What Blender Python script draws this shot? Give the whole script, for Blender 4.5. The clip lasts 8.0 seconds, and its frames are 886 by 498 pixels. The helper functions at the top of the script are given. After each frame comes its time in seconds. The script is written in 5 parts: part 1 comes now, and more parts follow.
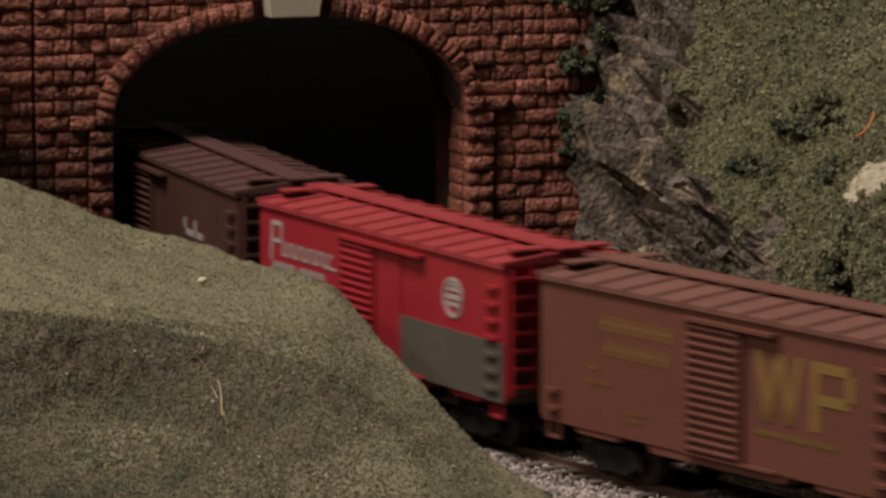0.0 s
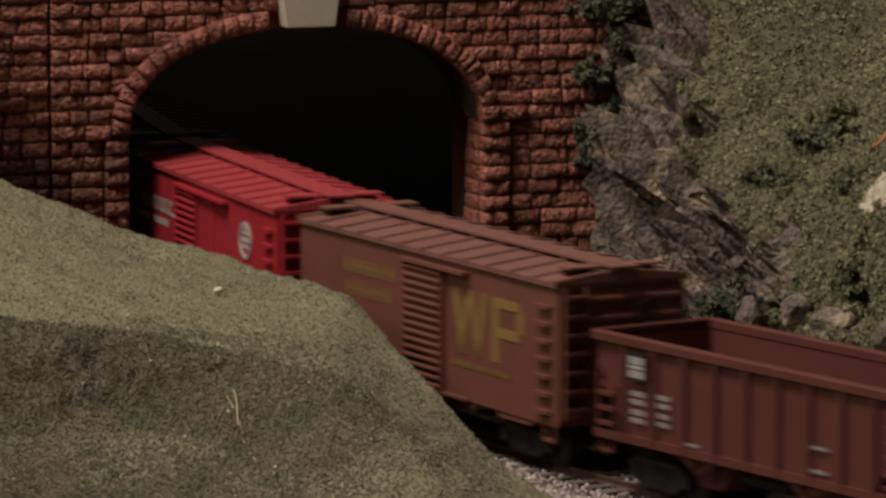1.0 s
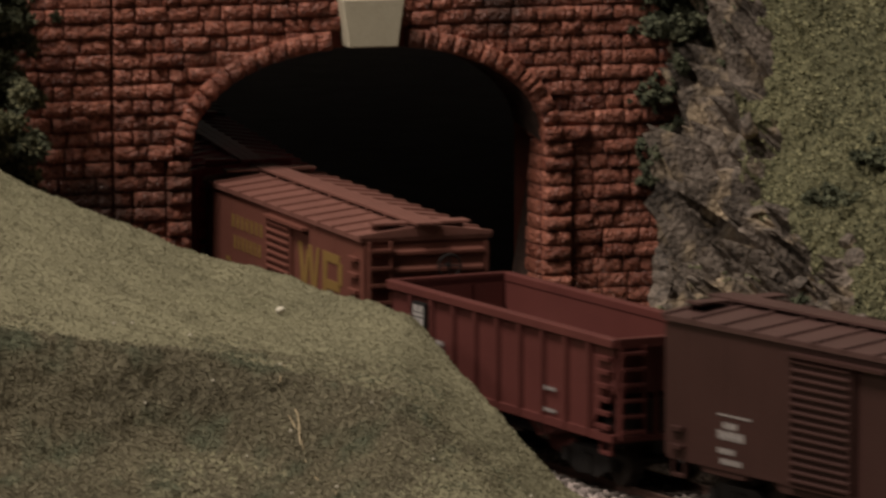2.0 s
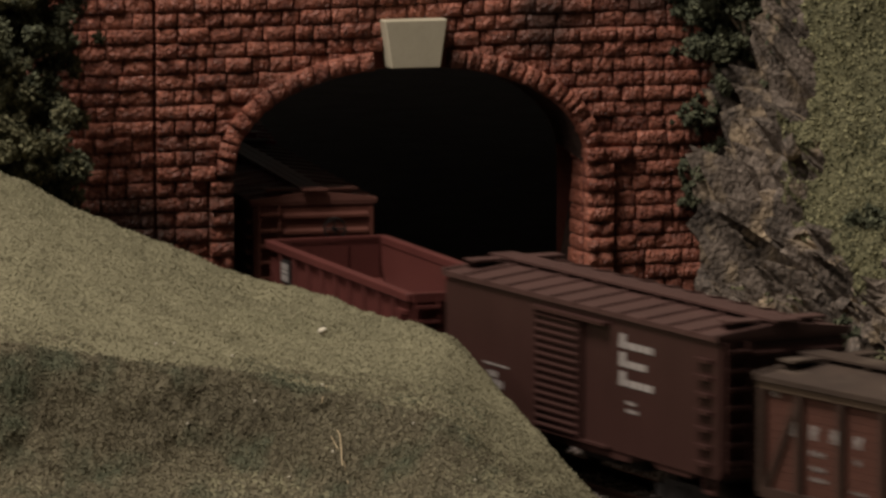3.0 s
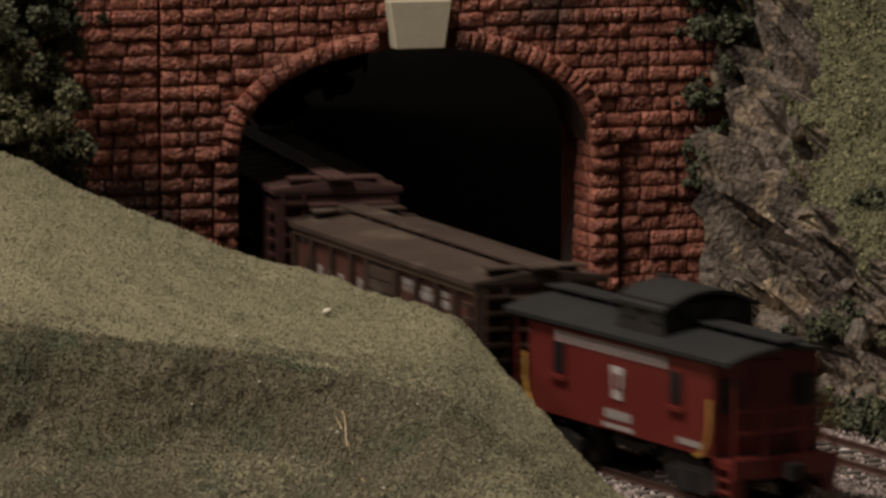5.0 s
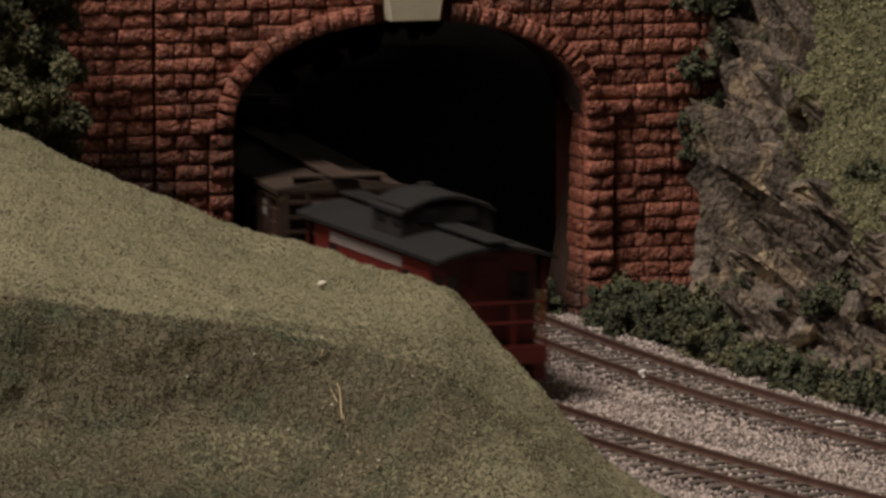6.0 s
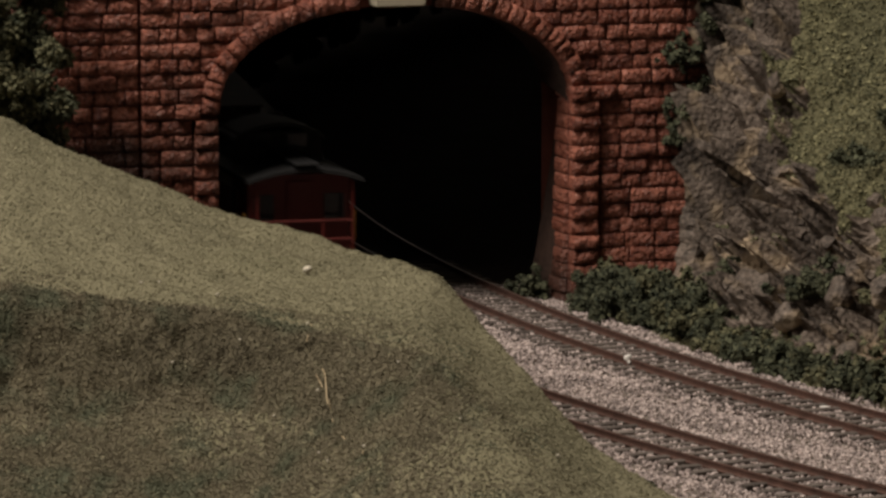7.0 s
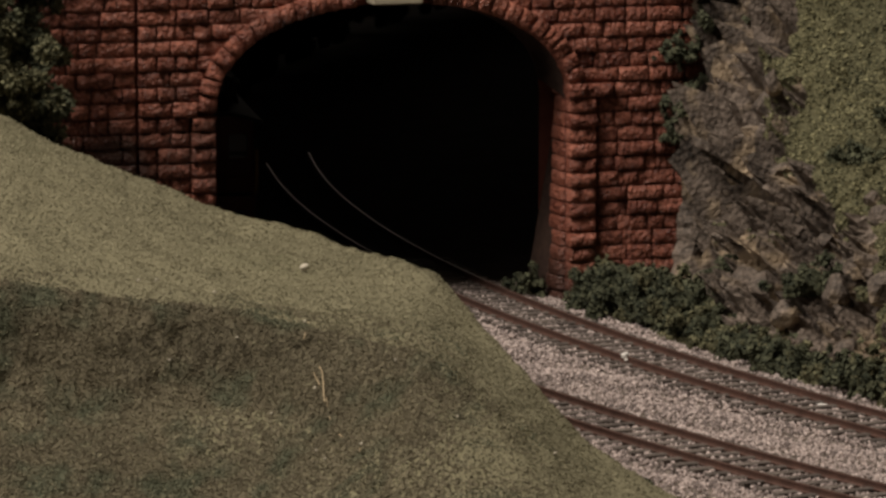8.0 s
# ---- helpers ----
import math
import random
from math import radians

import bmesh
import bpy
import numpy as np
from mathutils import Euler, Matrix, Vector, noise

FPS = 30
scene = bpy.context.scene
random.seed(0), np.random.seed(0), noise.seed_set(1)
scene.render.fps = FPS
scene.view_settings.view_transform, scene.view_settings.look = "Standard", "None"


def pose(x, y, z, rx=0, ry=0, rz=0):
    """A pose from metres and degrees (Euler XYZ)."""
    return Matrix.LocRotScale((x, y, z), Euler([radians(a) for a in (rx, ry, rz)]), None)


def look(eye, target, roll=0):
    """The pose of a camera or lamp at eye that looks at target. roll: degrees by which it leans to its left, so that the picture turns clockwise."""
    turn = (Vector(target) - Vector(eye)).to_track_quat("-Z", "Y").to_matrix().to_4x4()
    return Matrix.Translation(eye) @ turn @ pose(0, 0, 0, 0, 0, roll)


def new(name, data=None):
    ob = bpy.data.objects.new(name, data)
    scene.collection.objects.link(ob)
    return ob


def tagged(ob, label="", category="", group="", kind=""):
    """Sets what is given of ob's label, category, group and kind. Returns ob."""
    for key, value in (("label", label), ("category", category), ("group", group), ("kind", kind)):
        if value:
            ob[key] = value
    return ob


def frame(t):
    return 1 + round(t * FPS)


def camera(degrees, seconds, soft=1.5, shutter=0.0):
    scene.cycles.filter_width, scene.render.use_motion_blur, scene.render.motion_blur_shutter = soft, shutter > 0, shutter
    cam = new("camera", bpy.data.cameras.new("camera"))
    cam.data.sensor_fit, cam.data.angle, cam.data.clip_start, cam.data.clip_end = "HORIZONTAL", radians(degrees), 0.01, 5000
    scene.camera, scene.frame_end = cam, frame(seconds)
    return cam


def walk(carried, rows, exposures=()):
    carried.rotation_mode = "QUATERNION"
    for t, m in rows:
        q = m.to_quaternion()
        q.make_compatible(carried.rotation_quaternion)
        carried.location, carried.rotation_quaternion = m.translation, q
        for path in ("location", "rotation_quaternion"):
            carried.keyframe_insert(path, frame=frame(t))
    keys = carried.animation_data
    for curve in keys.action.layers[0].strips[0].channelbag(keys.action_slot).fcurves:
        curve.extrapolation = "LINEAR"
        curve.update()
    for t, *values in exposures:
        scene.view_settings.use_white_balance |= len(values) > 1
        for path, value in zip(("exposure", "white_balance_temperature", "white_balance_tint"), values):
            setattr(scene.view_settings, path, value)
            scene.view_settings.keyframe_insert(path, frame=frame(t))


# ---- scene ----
# A model railway (1:87): a freight train runs into a stone tunnel portal. z = 0 is the top of the rails.
cam = camera(8.878, 8.0, soft=2.8, shutter=0.9)
EYE, PITCH, FOCAL = (0.0, 0.0, 0.2407), -7.786, 10099.0
# seconds, how far the aim stands off the last aim: sideways and upwards, in units of a 10099 focal length
AIM = [
    (0.0, -181, 23), (0.5, -175, 33), (1.0, -153, 40.5), (1.1, -148, 44), (1.2, -138.5, 46.5), (1.3, -127, 49), (1.4, -112, 52), (1.5, -96, 55),
    (1.6, -83, 57.5), (1.7, -71, 61), (1.8, -61, 66), (2.0, -43, 76), (2.2, -15, 86), (3.3, 34.5, 117), (3.5, 37, 118),
    (4.0, 40, 119), (4.2, 41, 117), (4.5, 44, 105), (4.7, 43, 95), (5.8, 32, 38.5), (6.0, 31, 30), (6.2, 22.5, 18), (6.5, 9.5, 9),
    (7.0, 5, 4), (7.5, 2, 1.2), (8.0, 0, 0),
]
walk(cam, [(t, pose(*EYE, 90 + PITCH + math.degrees(dy / FOCAL), 0, math.degrees(dx / FOCAL) / math.cos(radians(PITCH)))) for t, dx, dy in AIM],
     exposures=[(0.0, 0.0), (8.0, 0.0)])

# ---- light: one large warm ceiling lamp over the layout and an added front fill, in a closed room ----
world = bpy.data.worlds.new("room_air")
scene.world = world
world.use_nodes = True
world.node_tree.nodes["Background"].inputs[0].default_value = (1.0, 0.93, 0.85, 1)
world.node_tree.nodes["Background"].inputs[1].default_value = 0.02
LAMP_POWER = 23.0
lamp = new("ceiling_lamp_light", bpy.data.lights.new("ceiling_lamp_light", "AREA"))
lamp.data.shape, lamp.data.size, lamp.data.size_y, lamp.data.energy, lamp.data.color = "RECTANGLE", 0.55, 0.35, LAMP_POWER, (1.0, 0.90, 0.80)
lamp.matrix_world = look((-0.52, 1.14, 1.30), (0.0, 1.52, 0.0))
# fill lamp without a fixture, added to lift the portal and other front faces
front = new("room_lamp_light", bpy.data.lights.new("room_lamp_light", "AREA"))
front.data.shape, front.data.size, front.data.size_y, front.data.energy, front.data.color = "RECTANGLE", 0.7, 0.4, 12.0, (1.0, 0.91, 0.82)
front.matrix_world = look((-1.65, 0.30, 1.30), (0.0, 1.52, 0.0))


# ---- materials ----
def material(name, low, high, rough=0.7, scale=60.0, fine=900.0, bump=0.0, bump_scale=900.0, metal=0.0, island=0.0, each=0.0, stain=None, stain_scale=25.0, stain_at=0.6, contrast=1.0, place=False, deep=0.0006):
    """Colour between low and high by coarse and fine noise; island / each: brightness spread per loose piece / per object; stain: a third colour in patches."""
    m = bpy.data.materials.new(name)
    m.use_nodes = True
    nt = m.node_tree
    nodes, link = nt.nodes, nt.links.new
    b = nodes["Principled BSDF"]
    b.inputs["Roughness"].default_value, b.inputs["Metallic"].default_value = rough, metal
    b.inputs["Specular IOR Level"].default_value = 0.3
    co = nodes.new("ShaderNodeNewGeometry").outputs["Position"] if place else nodes.new("ShaderNodeTexCoord").outputs["Object"]

    def noise_node(sc, detail):
        n = nodes.new("ShaderNodeTexNoise")
        n.inputs["Scale"].default_value, n.inputs["Detail"].default_value = sc, detail
        link(co, n.inputs["Vector"])
        return n.outputs["Fac"]

    def mathn(op, a, bb):
        n = nodes.new("ShaderNodeMath")
        n.operation = op
        for i, v in enumerate((a, bb)):
            if isinstance(v, (int, float)):
                n.inputs[i].default_value = v
            else:
                link(v, n.inputs[i])
        return n.outputs[0]
    f = mathn("ADD", mathn("MULTIPLY", noise_node(scale, 3), 0.55), mathn("MULTIPLY", noise_node(fine, 2), 0.45))
    f = mathn("ADD", mathn("MULTIPLY", mathn("SUBTRACT", f, 0.5), 2.4 * contrast), 0.5)
    if island:
        f = mathn("ADD", f, mathn("MULTIPLY", mathn("SUBTRACT", nodes.new("ShaderNodeNewGeometry").outputs["Random Per Island"], 0.5), island))
    if each:
        f = mathn("ADD", f, mathn("MULTIPLY", mathn("SUBTRACT", nodes.new("ShaderNodeObjectInfo").outputs["Random"], 0.5), each))
    ramp = nodes.new("ShaderNodeValToRGB")
    ramp.color_ramp.elements[0].color, ramp.color_ramp.elements[1].color = (*low, 1), (*high, 1)
    link(f, ramp.inputs[0])
    col = ramp.outputs[0]
    if stain:
        mix = nodes.new("ShaderNodeMixRGB")
        r2 = nodes.new("ShaderNodeValToRGB")
        r2.color_ramp.elements[0].position, r2.color_ramp.elements[1].position = stain_at - 0.05, stain_at + 0.08
        link(noise_node(stain_scale, 4), r2.inputs[0])
        link(r2.outputs[0], mix.inputs[0])
        link(col, mix.inputs[1])
        mix.inputs[2].default_value = (*stain, 1)
        col = mix.outputs[0]
    link(col, b.inputs["Base Color"])
    if bump:
        bn = nodes.new("ShaderNodeBump")
        bn.inputs["Strength"].default_value, bn.inputs["Distance"].default_value = bump, deep
        link(noise_node(bump_scale, 4), bn.inputs["Height"])
        link(bn.outputs[0], b.inputs["Normal"])
    return m


STONE = material("portal_stone", (0.105, 0.027, 0.017), (0.41, 0.150, 0.098), 0.34, 480, 1700, 1.0, 800, deep=0.0020, each=0.45, stain=(0.085, 0.038, 0.027), stain_scale=26, stain_at=0.565, contrast=1.35, place=True)
MORTAR = material("portal_mortar", (0.085, 0.024, 0.016), (0.17, 0.054, 0.036), 0.9, 200, 1500, 0.4)
KEYSTONE = material("keystone_buff", (0.36, 0.32, 0.235), (0.42, 0.375, 0.28), 0.6, 120, 1200, 0.15)
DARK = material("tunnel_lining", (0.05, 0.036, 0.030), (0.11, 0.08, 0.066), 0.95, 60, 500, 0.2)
# brown jamb, darkened further: shade inside the opening is put into its colour
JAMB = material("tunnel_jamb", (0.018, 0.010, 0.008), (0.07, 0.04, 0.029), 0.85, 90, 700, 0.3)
SOIL = material("layout_soil", (0.05, 0.042, 0.026), (0.1, 0.085, 0.055), 0.95, 60, 900, 0.5)
TURF = material("hill_turf", (0.105, 0.096, 0.056), (0.225, 0.204, 0.124), 0.95, 22, 1300, 0.8, 1100, stain=(0.115, 0.108, 0.060), stain_scale=14, stain_at=0.6)
FOAM = material("turf_foam", (0.116, 0.106, 0.064), (0.255, 0.232, 0.146), 0.95, 20, 700, island=0.6)
SLOPE_TURF = material("slope_turf_base", (0.055, 0.053, 0.028), (0.15, 0.138, 0.074), 0.95, 40, 1300, 0.8, 1100)
GRASS = material("slope_grass_foam", (0.048, 0.049, 0.026), (0.215, 0.200, 0.108), 0.95, 45, 700, island=1.1)
ROCK = material("cliff_rock", (0.034, 0.027, 0.022), (0.235, 0.186, 0.148), 0.7, 62, 800, 0.9, 600, deep=0.0012, contrast=1.3, stain=(0.36, 0.275, 0.185), stain_scale=85, stain_at=0.575)
LEAF = material("dark_clump_foliage", (0.021, 0.026, 0.016), (0.112, 0.116, 0.068), 0.95, 60, 900, island=0.7)
LEAF_OLIVE = material("olive_clump_foliage", (0.038, 0.041, 0.022), (0.170, 0.160, 0.088), 0.95, 60, 900, island=0.9)
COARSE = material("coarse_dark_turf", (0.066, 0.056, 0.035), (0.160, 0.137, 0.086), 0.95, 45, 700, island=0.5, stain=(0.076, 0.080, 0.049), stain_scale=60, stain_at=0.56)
PLASTER = material("bare_plaster", (0.32, 0.27, 0.19), (0.46, 0.4, 0.3), 0.9, 120, 900, 0.5)
BALLAST = material("ballast_stone", (0.175, 0.142, 0.131), (0.60, 0.50, 0.46), 0.85, 90, 900, island=1.1)
BED = material("ballast_bed", (0.1, 0.085, 0.07), (0.3, 0.25, 0.21), 0.95, 500, 1400, 0.8)
TIE = material("tie_plastic", (0.05, 0.04, 0.034), (0.17, 0.14, 0.12), 0.8, 150, 1200, 0.3, each=0.5)
RAIL_RUST = material("rail_rust", (0.046, 0.024, 0.018), (0.105, 0.054, 0.040), 0.7, 150, 900, 0.2)
RAIL_TOP = material("rail_head_worn", (0.16, 0.10, 0.08), (0.26, 0.17, 0.14), 0.34, 120, 900, 0.0, metal=0.8)
WHITE = material("white_marking", (0.27, 0.245, 0.23), (0.40, 0.365, 0.34), 0.6, 300, 1500)
PALE = material("pale_chip", (0.4, 0.36, 0.28), (0.55, 0.5, 0.4), 0.7, 300, 1500)
WHITE_CHIP = material("white_plaster_chip", (0.6, 0.57, 0.52), (0.75, 0.72, 0.67), 0.7, 300, 1500)
STRAW = material("dry_straw", (0.35, 0.26, 0.15), (0.6, 0.48, 0.3), 0.8, 300, 1500)
TWIG = material("orange_twig", (0.30, 0.10, 0.035), (0.42, 0.16, 0.06), 0.7, 300, 1500)
BLACK = material("black_underframe", (0.006, 0.005, 0.005), (0.02, 0.016, 0.014), 0.7, 200, 900)
WHEEL = material("wheel_steel", (0.014, 0.011, 0.009), (0.045, 0.034, 0.028), 0.5, 200, 900, metal=0.4)
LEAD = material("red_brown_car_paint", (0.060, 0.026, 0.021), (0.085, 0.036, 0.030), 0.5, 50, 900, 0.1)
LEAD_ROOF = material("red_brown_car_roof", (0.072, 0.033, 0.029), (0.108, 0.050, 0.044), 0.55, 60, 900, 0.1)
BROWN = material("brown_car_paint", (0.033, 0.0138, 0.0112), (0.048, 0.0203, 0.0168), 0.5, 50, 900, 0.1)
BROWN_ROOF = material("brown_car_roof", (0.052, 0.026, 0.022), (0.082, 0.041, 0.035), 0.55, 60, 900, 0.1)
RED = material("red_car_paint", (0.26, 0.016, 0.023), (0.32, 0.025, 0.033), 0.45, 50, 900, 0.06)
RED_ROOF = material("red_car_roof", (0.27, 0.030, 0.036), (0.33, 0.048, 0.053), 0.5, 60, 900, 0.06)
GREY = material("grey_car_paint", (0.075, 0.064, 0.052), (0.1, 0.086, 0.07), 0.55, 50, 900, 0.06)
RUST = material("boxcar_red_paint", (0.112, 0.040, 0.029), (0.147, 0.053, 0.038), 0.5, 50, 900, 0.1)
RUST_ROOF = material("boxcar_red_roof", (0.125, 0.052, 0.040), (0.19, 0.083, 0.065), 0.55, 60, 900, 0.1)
YELLOW = material("yellow_marking", (0.165, 0.098, 0.028), (0.225, 0.135, 0.042), 0.55, 200, 1500)
MAROON = material("hopper_paint", (0.078, 0.022, 0.019), (0.105, 0.031, 0.026), 0.5, 50, 900, 0.1)
WOOD = material("wood_car_boards", (0.060, 0.024, 0.017), (0.088, 0.036, 0.025), 0.6, 60, 900, 0.2, island=0.3)
FRAME_BROWN = material("wood_car_frame", (0.028, 0.016, 0.012), (0.05, 0.028, 0.02), 0.6, 60, 900, 0.1)
FASCIA = material("wood_car_fascia", (0.07, 0.046, 0.031), (0.11, 0.073, 0.05), 0.6, 60, 900, 0.1)
OLIVE_ROOF = material("wood_car_roof", (0.028, 0.018, 0.014), (0.062, 0.041, 0.030), 0.65, 60, 900, 0.15, stain=(0.085, 0.062, 0.046), stain_scale=70, stain_at=0.60)
CABOOSE_RED = material("caboose_red", (0.090, 0.013, 0.0105), (0.115, 0.0185, 0.0145), 0.45, 50, 900, 0.06)
CHARCOAL = material("caboose_roof_charcoal", (0.009, 0.009, 0.0095), (0.018, 0.0178, 0.0175), 0.6, 60, 900, 0.1)
GLASS = material("dark_window_glass", (0.008, 0.008, 0.009), (0.014, 0.014, 0.015), 0.12, 60, 900)
GRAB_YELLOW = material("yellow_grab_paint", (0.45, 0.25, 0.05), (0.55, 0.32, 0.08), 0.5, 200, 900)
ROOM = material("room_paint", (0.68, 0.66, 0.62), (0.74, 0.72, 0.68), 0.9, 3, 40)
FLOOR = material("room_floor_carpet", (0.08, 0.075, 0.07), (0.12, 0.11, 0.1), 0.95, 8, 200)


# ---- mesh helpers ----
class Shape:
    """Collects boxes, prisms and grids into one mesh."""

    def __init__(self):
        self.v, self.f, self.mi = [], [], []

    def add(self, verts, faces, mi=0):
        k = len(self.v)
        self.v += [tuple(p) for p in verts]
        self.f += [tuple(i + k for i in f) for f in faces]
        self.mi += [mi] * len(faces)
        return self

    def box(self, x0, x1, y0, y1, z0, z1, mi=0, turn=None):
        p = [(x, y, z) for z in (z0, z1) for y in (y0, y1) for x in (x0, x1)]
        if turn is not None:
            p = [turn @ Vector(a) for a in p]
        return self.add(p, [(0, 2, 3, 1), (4, 5, 7, 6), (0, 1, 5, 4), (2, 6, 7, 3), (0, 4, 6, 2), (1, 3, 7, 5)], mi)

    def prism(self, outline, axis, a, b, mi=0):
        """An outline (closed, 2D) drawn out from a to b along axis 0, 1 or 2."""
        n = len(outline)

        def at(p, w):
            q = list(p)
            q.insert(axis, w)
            return q
        v = [at(p, a) for p in outline] + [at(p, b) for p in outline]
        f = [(i, (i + 1) % n, n + (i + 1) % n, n + i) for i in range(n)]
        return self.add(v, f + [tuple(range(n - 1, -1, -1)), tuple(range(n, 2 * n))], mi)

    def rod(self, p, q, r, sides=6, mi=0):
        p, q = Vector(p), Vector(q)
        turn = (q - p).to_track_quat("Z", "Y").to_matrix()
        ring = [turn @ Vector((r * math.cos(6.2832 * i / sides), r * math.sin(6.2832 * i / sides), 0)) for i in range(sides)]
        v = [p + a for a in ring] + [q + a for a in ring]
        f = [(i, (i + 1) % sides, sides + (i + 1) % sides, sides + i) for i in range(sides)]
        return self.add(v, f + [tuple(range(sides - 1, -1, -1)), tuple(range(sides, 2 * sides))], mi)

    def mesh(self, name, *mats, smooth=False, bevel=0.0, weld=False):
        me = bpy.data.meshes.new(name)
        me.from_pydata(self.v, [], self.f)
        for m in mats:
            me.materials.append(m)
        me.polygons.foreach_set("material_index", self.mi)
        bm = bmesh.new()
        bm.from_mesh(me)
        if weld:
            bmesh.ops.remove_doubles(bm, verts=bm.verts[:], dist=1e-6)
        bmesh.ops.recalc_face_normals(bm, faces=bm.faces)
        if bevel:
            bmesh.ops.bevel(bm, geom=bm.edges[:], offset=bevel, segments=1, affect="EDGES", clamp_overlap=True)
        bm.to_mesh(me)
        bm.free()
        if smooth:
            me.polygons.foreach_set("use_smooth", [True] * len(me.polygons))
        return me


def part(name, shape, mats, parent=None, label="", smooth=False, bevel=0.0, weld=False):
    mats = mats if isinstance(mats, tuple) else (mats,)
    ob = new(name, shape.mesh(name, *mats, smooth=smooth, bevel=bevel, weld=weld))
    ob.parent = parent
    return tagged(ob, label)


def raw_mesh(name, verts, faces, mats, smooth=False, index=None):
    """A large mesh from arrays: verts (n, 3), faces (m, 3 or 4)."""
    me = bpy.data.meshes.new(name)
    me.vertices.add(len(verts))
    me.vertices.foreach_set("co", np.asarray(verts, dtype=np.float32).ravel())
    w = faces.shape[1]
    me.loops.add(faces.size)
    me.loops.foreach_set("vertex_index", faces.astype(np.int32).ravel())
    me.polygons.add(len(faces))
    me.polygons.foreach_set("loop_start", np.arange(0, faces.size, w, dtype=np.int32))
    me.polygons.foreach_set("loop_total", np.full(len(faces), w, dtype=np.int32))
    for m in mats:
        me.materials.append(m)
    if index is not None:
        me.polygons.foreach_set("material_index", index.astype(np.int32))
    me.polygons.foreach_set("use_smooth", np.full(len(faces), smooth))
    me.update(calc_edges=True)
    return me


def grid_faces(ni, nj):
    i, j = np.meshgrid(np.arange(ni - 1), np.arange(nj - 1), indexing="ij")
    a = (i * nj + j).ravel()
    return np.stack([a, a + nj, a + nj + 1, a + 1], 1)


OCTA = np.array([(1, 0, 0), (-1, 0, 0), (0, 1, 0), (0, -1, 0), (0, 0, 1), (0, 0, -1)], float)
OCTA_F = np.array([(0, 2, 4), (2, 1, 4), (1, 3, 4), (3, 0, 4), (2, 0, 5), (1, 2, 5), (3, 1, 5), (0, 3, 5)])
TETRA = np.array([(1, 1, 1), (1, -1, -1), (-1, 1, -1), (-1, -1, 1)], float) * 0.75
TETRA_F = np.array([(0, 1, 2), (0, 3, 1), (0, 2, 3), (1, 3, 2)])


def grains(name, centres, sizes, mats, base, faces, rng, squash=1.0):
    """Many small loose pieces, each turned and misshapen at random, in one mesh."""
    n, k = len(centres), len(base)
    q = rng.normal(size=(n, 4))
    q /= np.linalg.norm(q, axis=1, keepdims=True)
    w, x, y, z = q.T
    rot = np.stack([1 - 2 * (y * y + z * z), 2 * (x * y - z * w), 2 * (x * z + y * w), 2 * (x * y + z * w), 1 - 2 * (x * x + z * z), 2 * (y * z - x * w),
                    2 * (x * z - y * w), 2 * (y * z + x * w), 1 - 2 * (x * x + y * y)], 1).reshape(n, 3, 3)
    local = base[None] * rng.uniform(0.6, 1.25, (n, k, 1)) * sizes[:, None, None]
    v = np.einsum("nij,nkj->nki", rot, local)
    v[:, :, 2] *= squash
    v = (v + centres[:, None]).reshape(-1, 3)
    f = (faces[None] + (np.arange(n) * k)[:, None, None]).reshape(-1, 3)
    return raw_mesh(name, v, f, mats)


def fbm(p, scale, octaves=4, ridged=False):
    """Fractal noise at points p (n, 3), by Blender's noise."""
    out = np.empty(len(p))
    for i, a in enumerate(p):
        out[i] = noise.fractal(Vector(a) * scale, 1.0, 2.0, octaves)
    return 1 - np.abs(out) * 2 if ridged else out


# ---- the line of the tracks: s grows out of the tunnel, o is the distance towards the viewer's side ----
TRACK_S = np.linspace(-1.5, 1.1, 2601)
_head = 0.411 + 0.705 * TRACK_S + 0.0468 * TRACK_S ** 2
_dx, _dy = np.sin(_head), -np.cos(_head)
_x = np.concatenate([[0], np.cumsum((_dx[1:] + _dx[:-1]) / 2 * 0.001)])
_y = np.concatenate([[0], np.cumsum((_dy[1:] + _dy[:-1]) / 2 * 0.001)])
_x, _y = _x - _x[1500] + 0.0017, _y - _y[1500] + 1.5257
# the near track turns a little more sharply into the tunnel than the far one
_head_near = _head - 0.05 * (1 - np.exp(-np.clip(0.04 - TRACK_S, 0, None) / 0.12))
_nx = np.concatenate([[0], np.cumsum((np.sin(_head_near)[1:] + np.sin(_head_near)[:-1]) / 2 * 0.001)])
_ny = np.concatenate([[0], np.cumsum((-np.cos(_head_near)[1:] - np.cos(_head_near)[:-1]) / 2 * 0.001)])
_nx, _ny = _nx - _nx[1540] + _x[1540], _ny - _ny[1540] + _y[1540]
FAR_TRACK = -0.0602


def on_line(s, o=0.0):
    """Place (x, y) and heading of the line at s, o off the near track's middle."""
    w = np.clip((np.asarray(o) + 0.045) / 0.02, 0, 1)  # 1: near track's own line, 0: far track's
    h = np.interp(s, TRACK_S, _head) * (1 - w) + np.interp(s, TRACK_S, _head_near) * w
    x = np.interp(s, TRACK_S, _x) * (1 - w) + np.interp(s, TRACK_S, _nx) * w
    y = np.interp(s, TRACK_S, _y) * (1 - w) + np.interp(s, TRACK_S, _ny) * w
    return x - o * np.cos(h), y - o * np.sin(h), h


PORTAL = pose(0.0402, 1.6730, 0.0, 0, 0, 18.0)  # x along the wall, -y towards the viewer

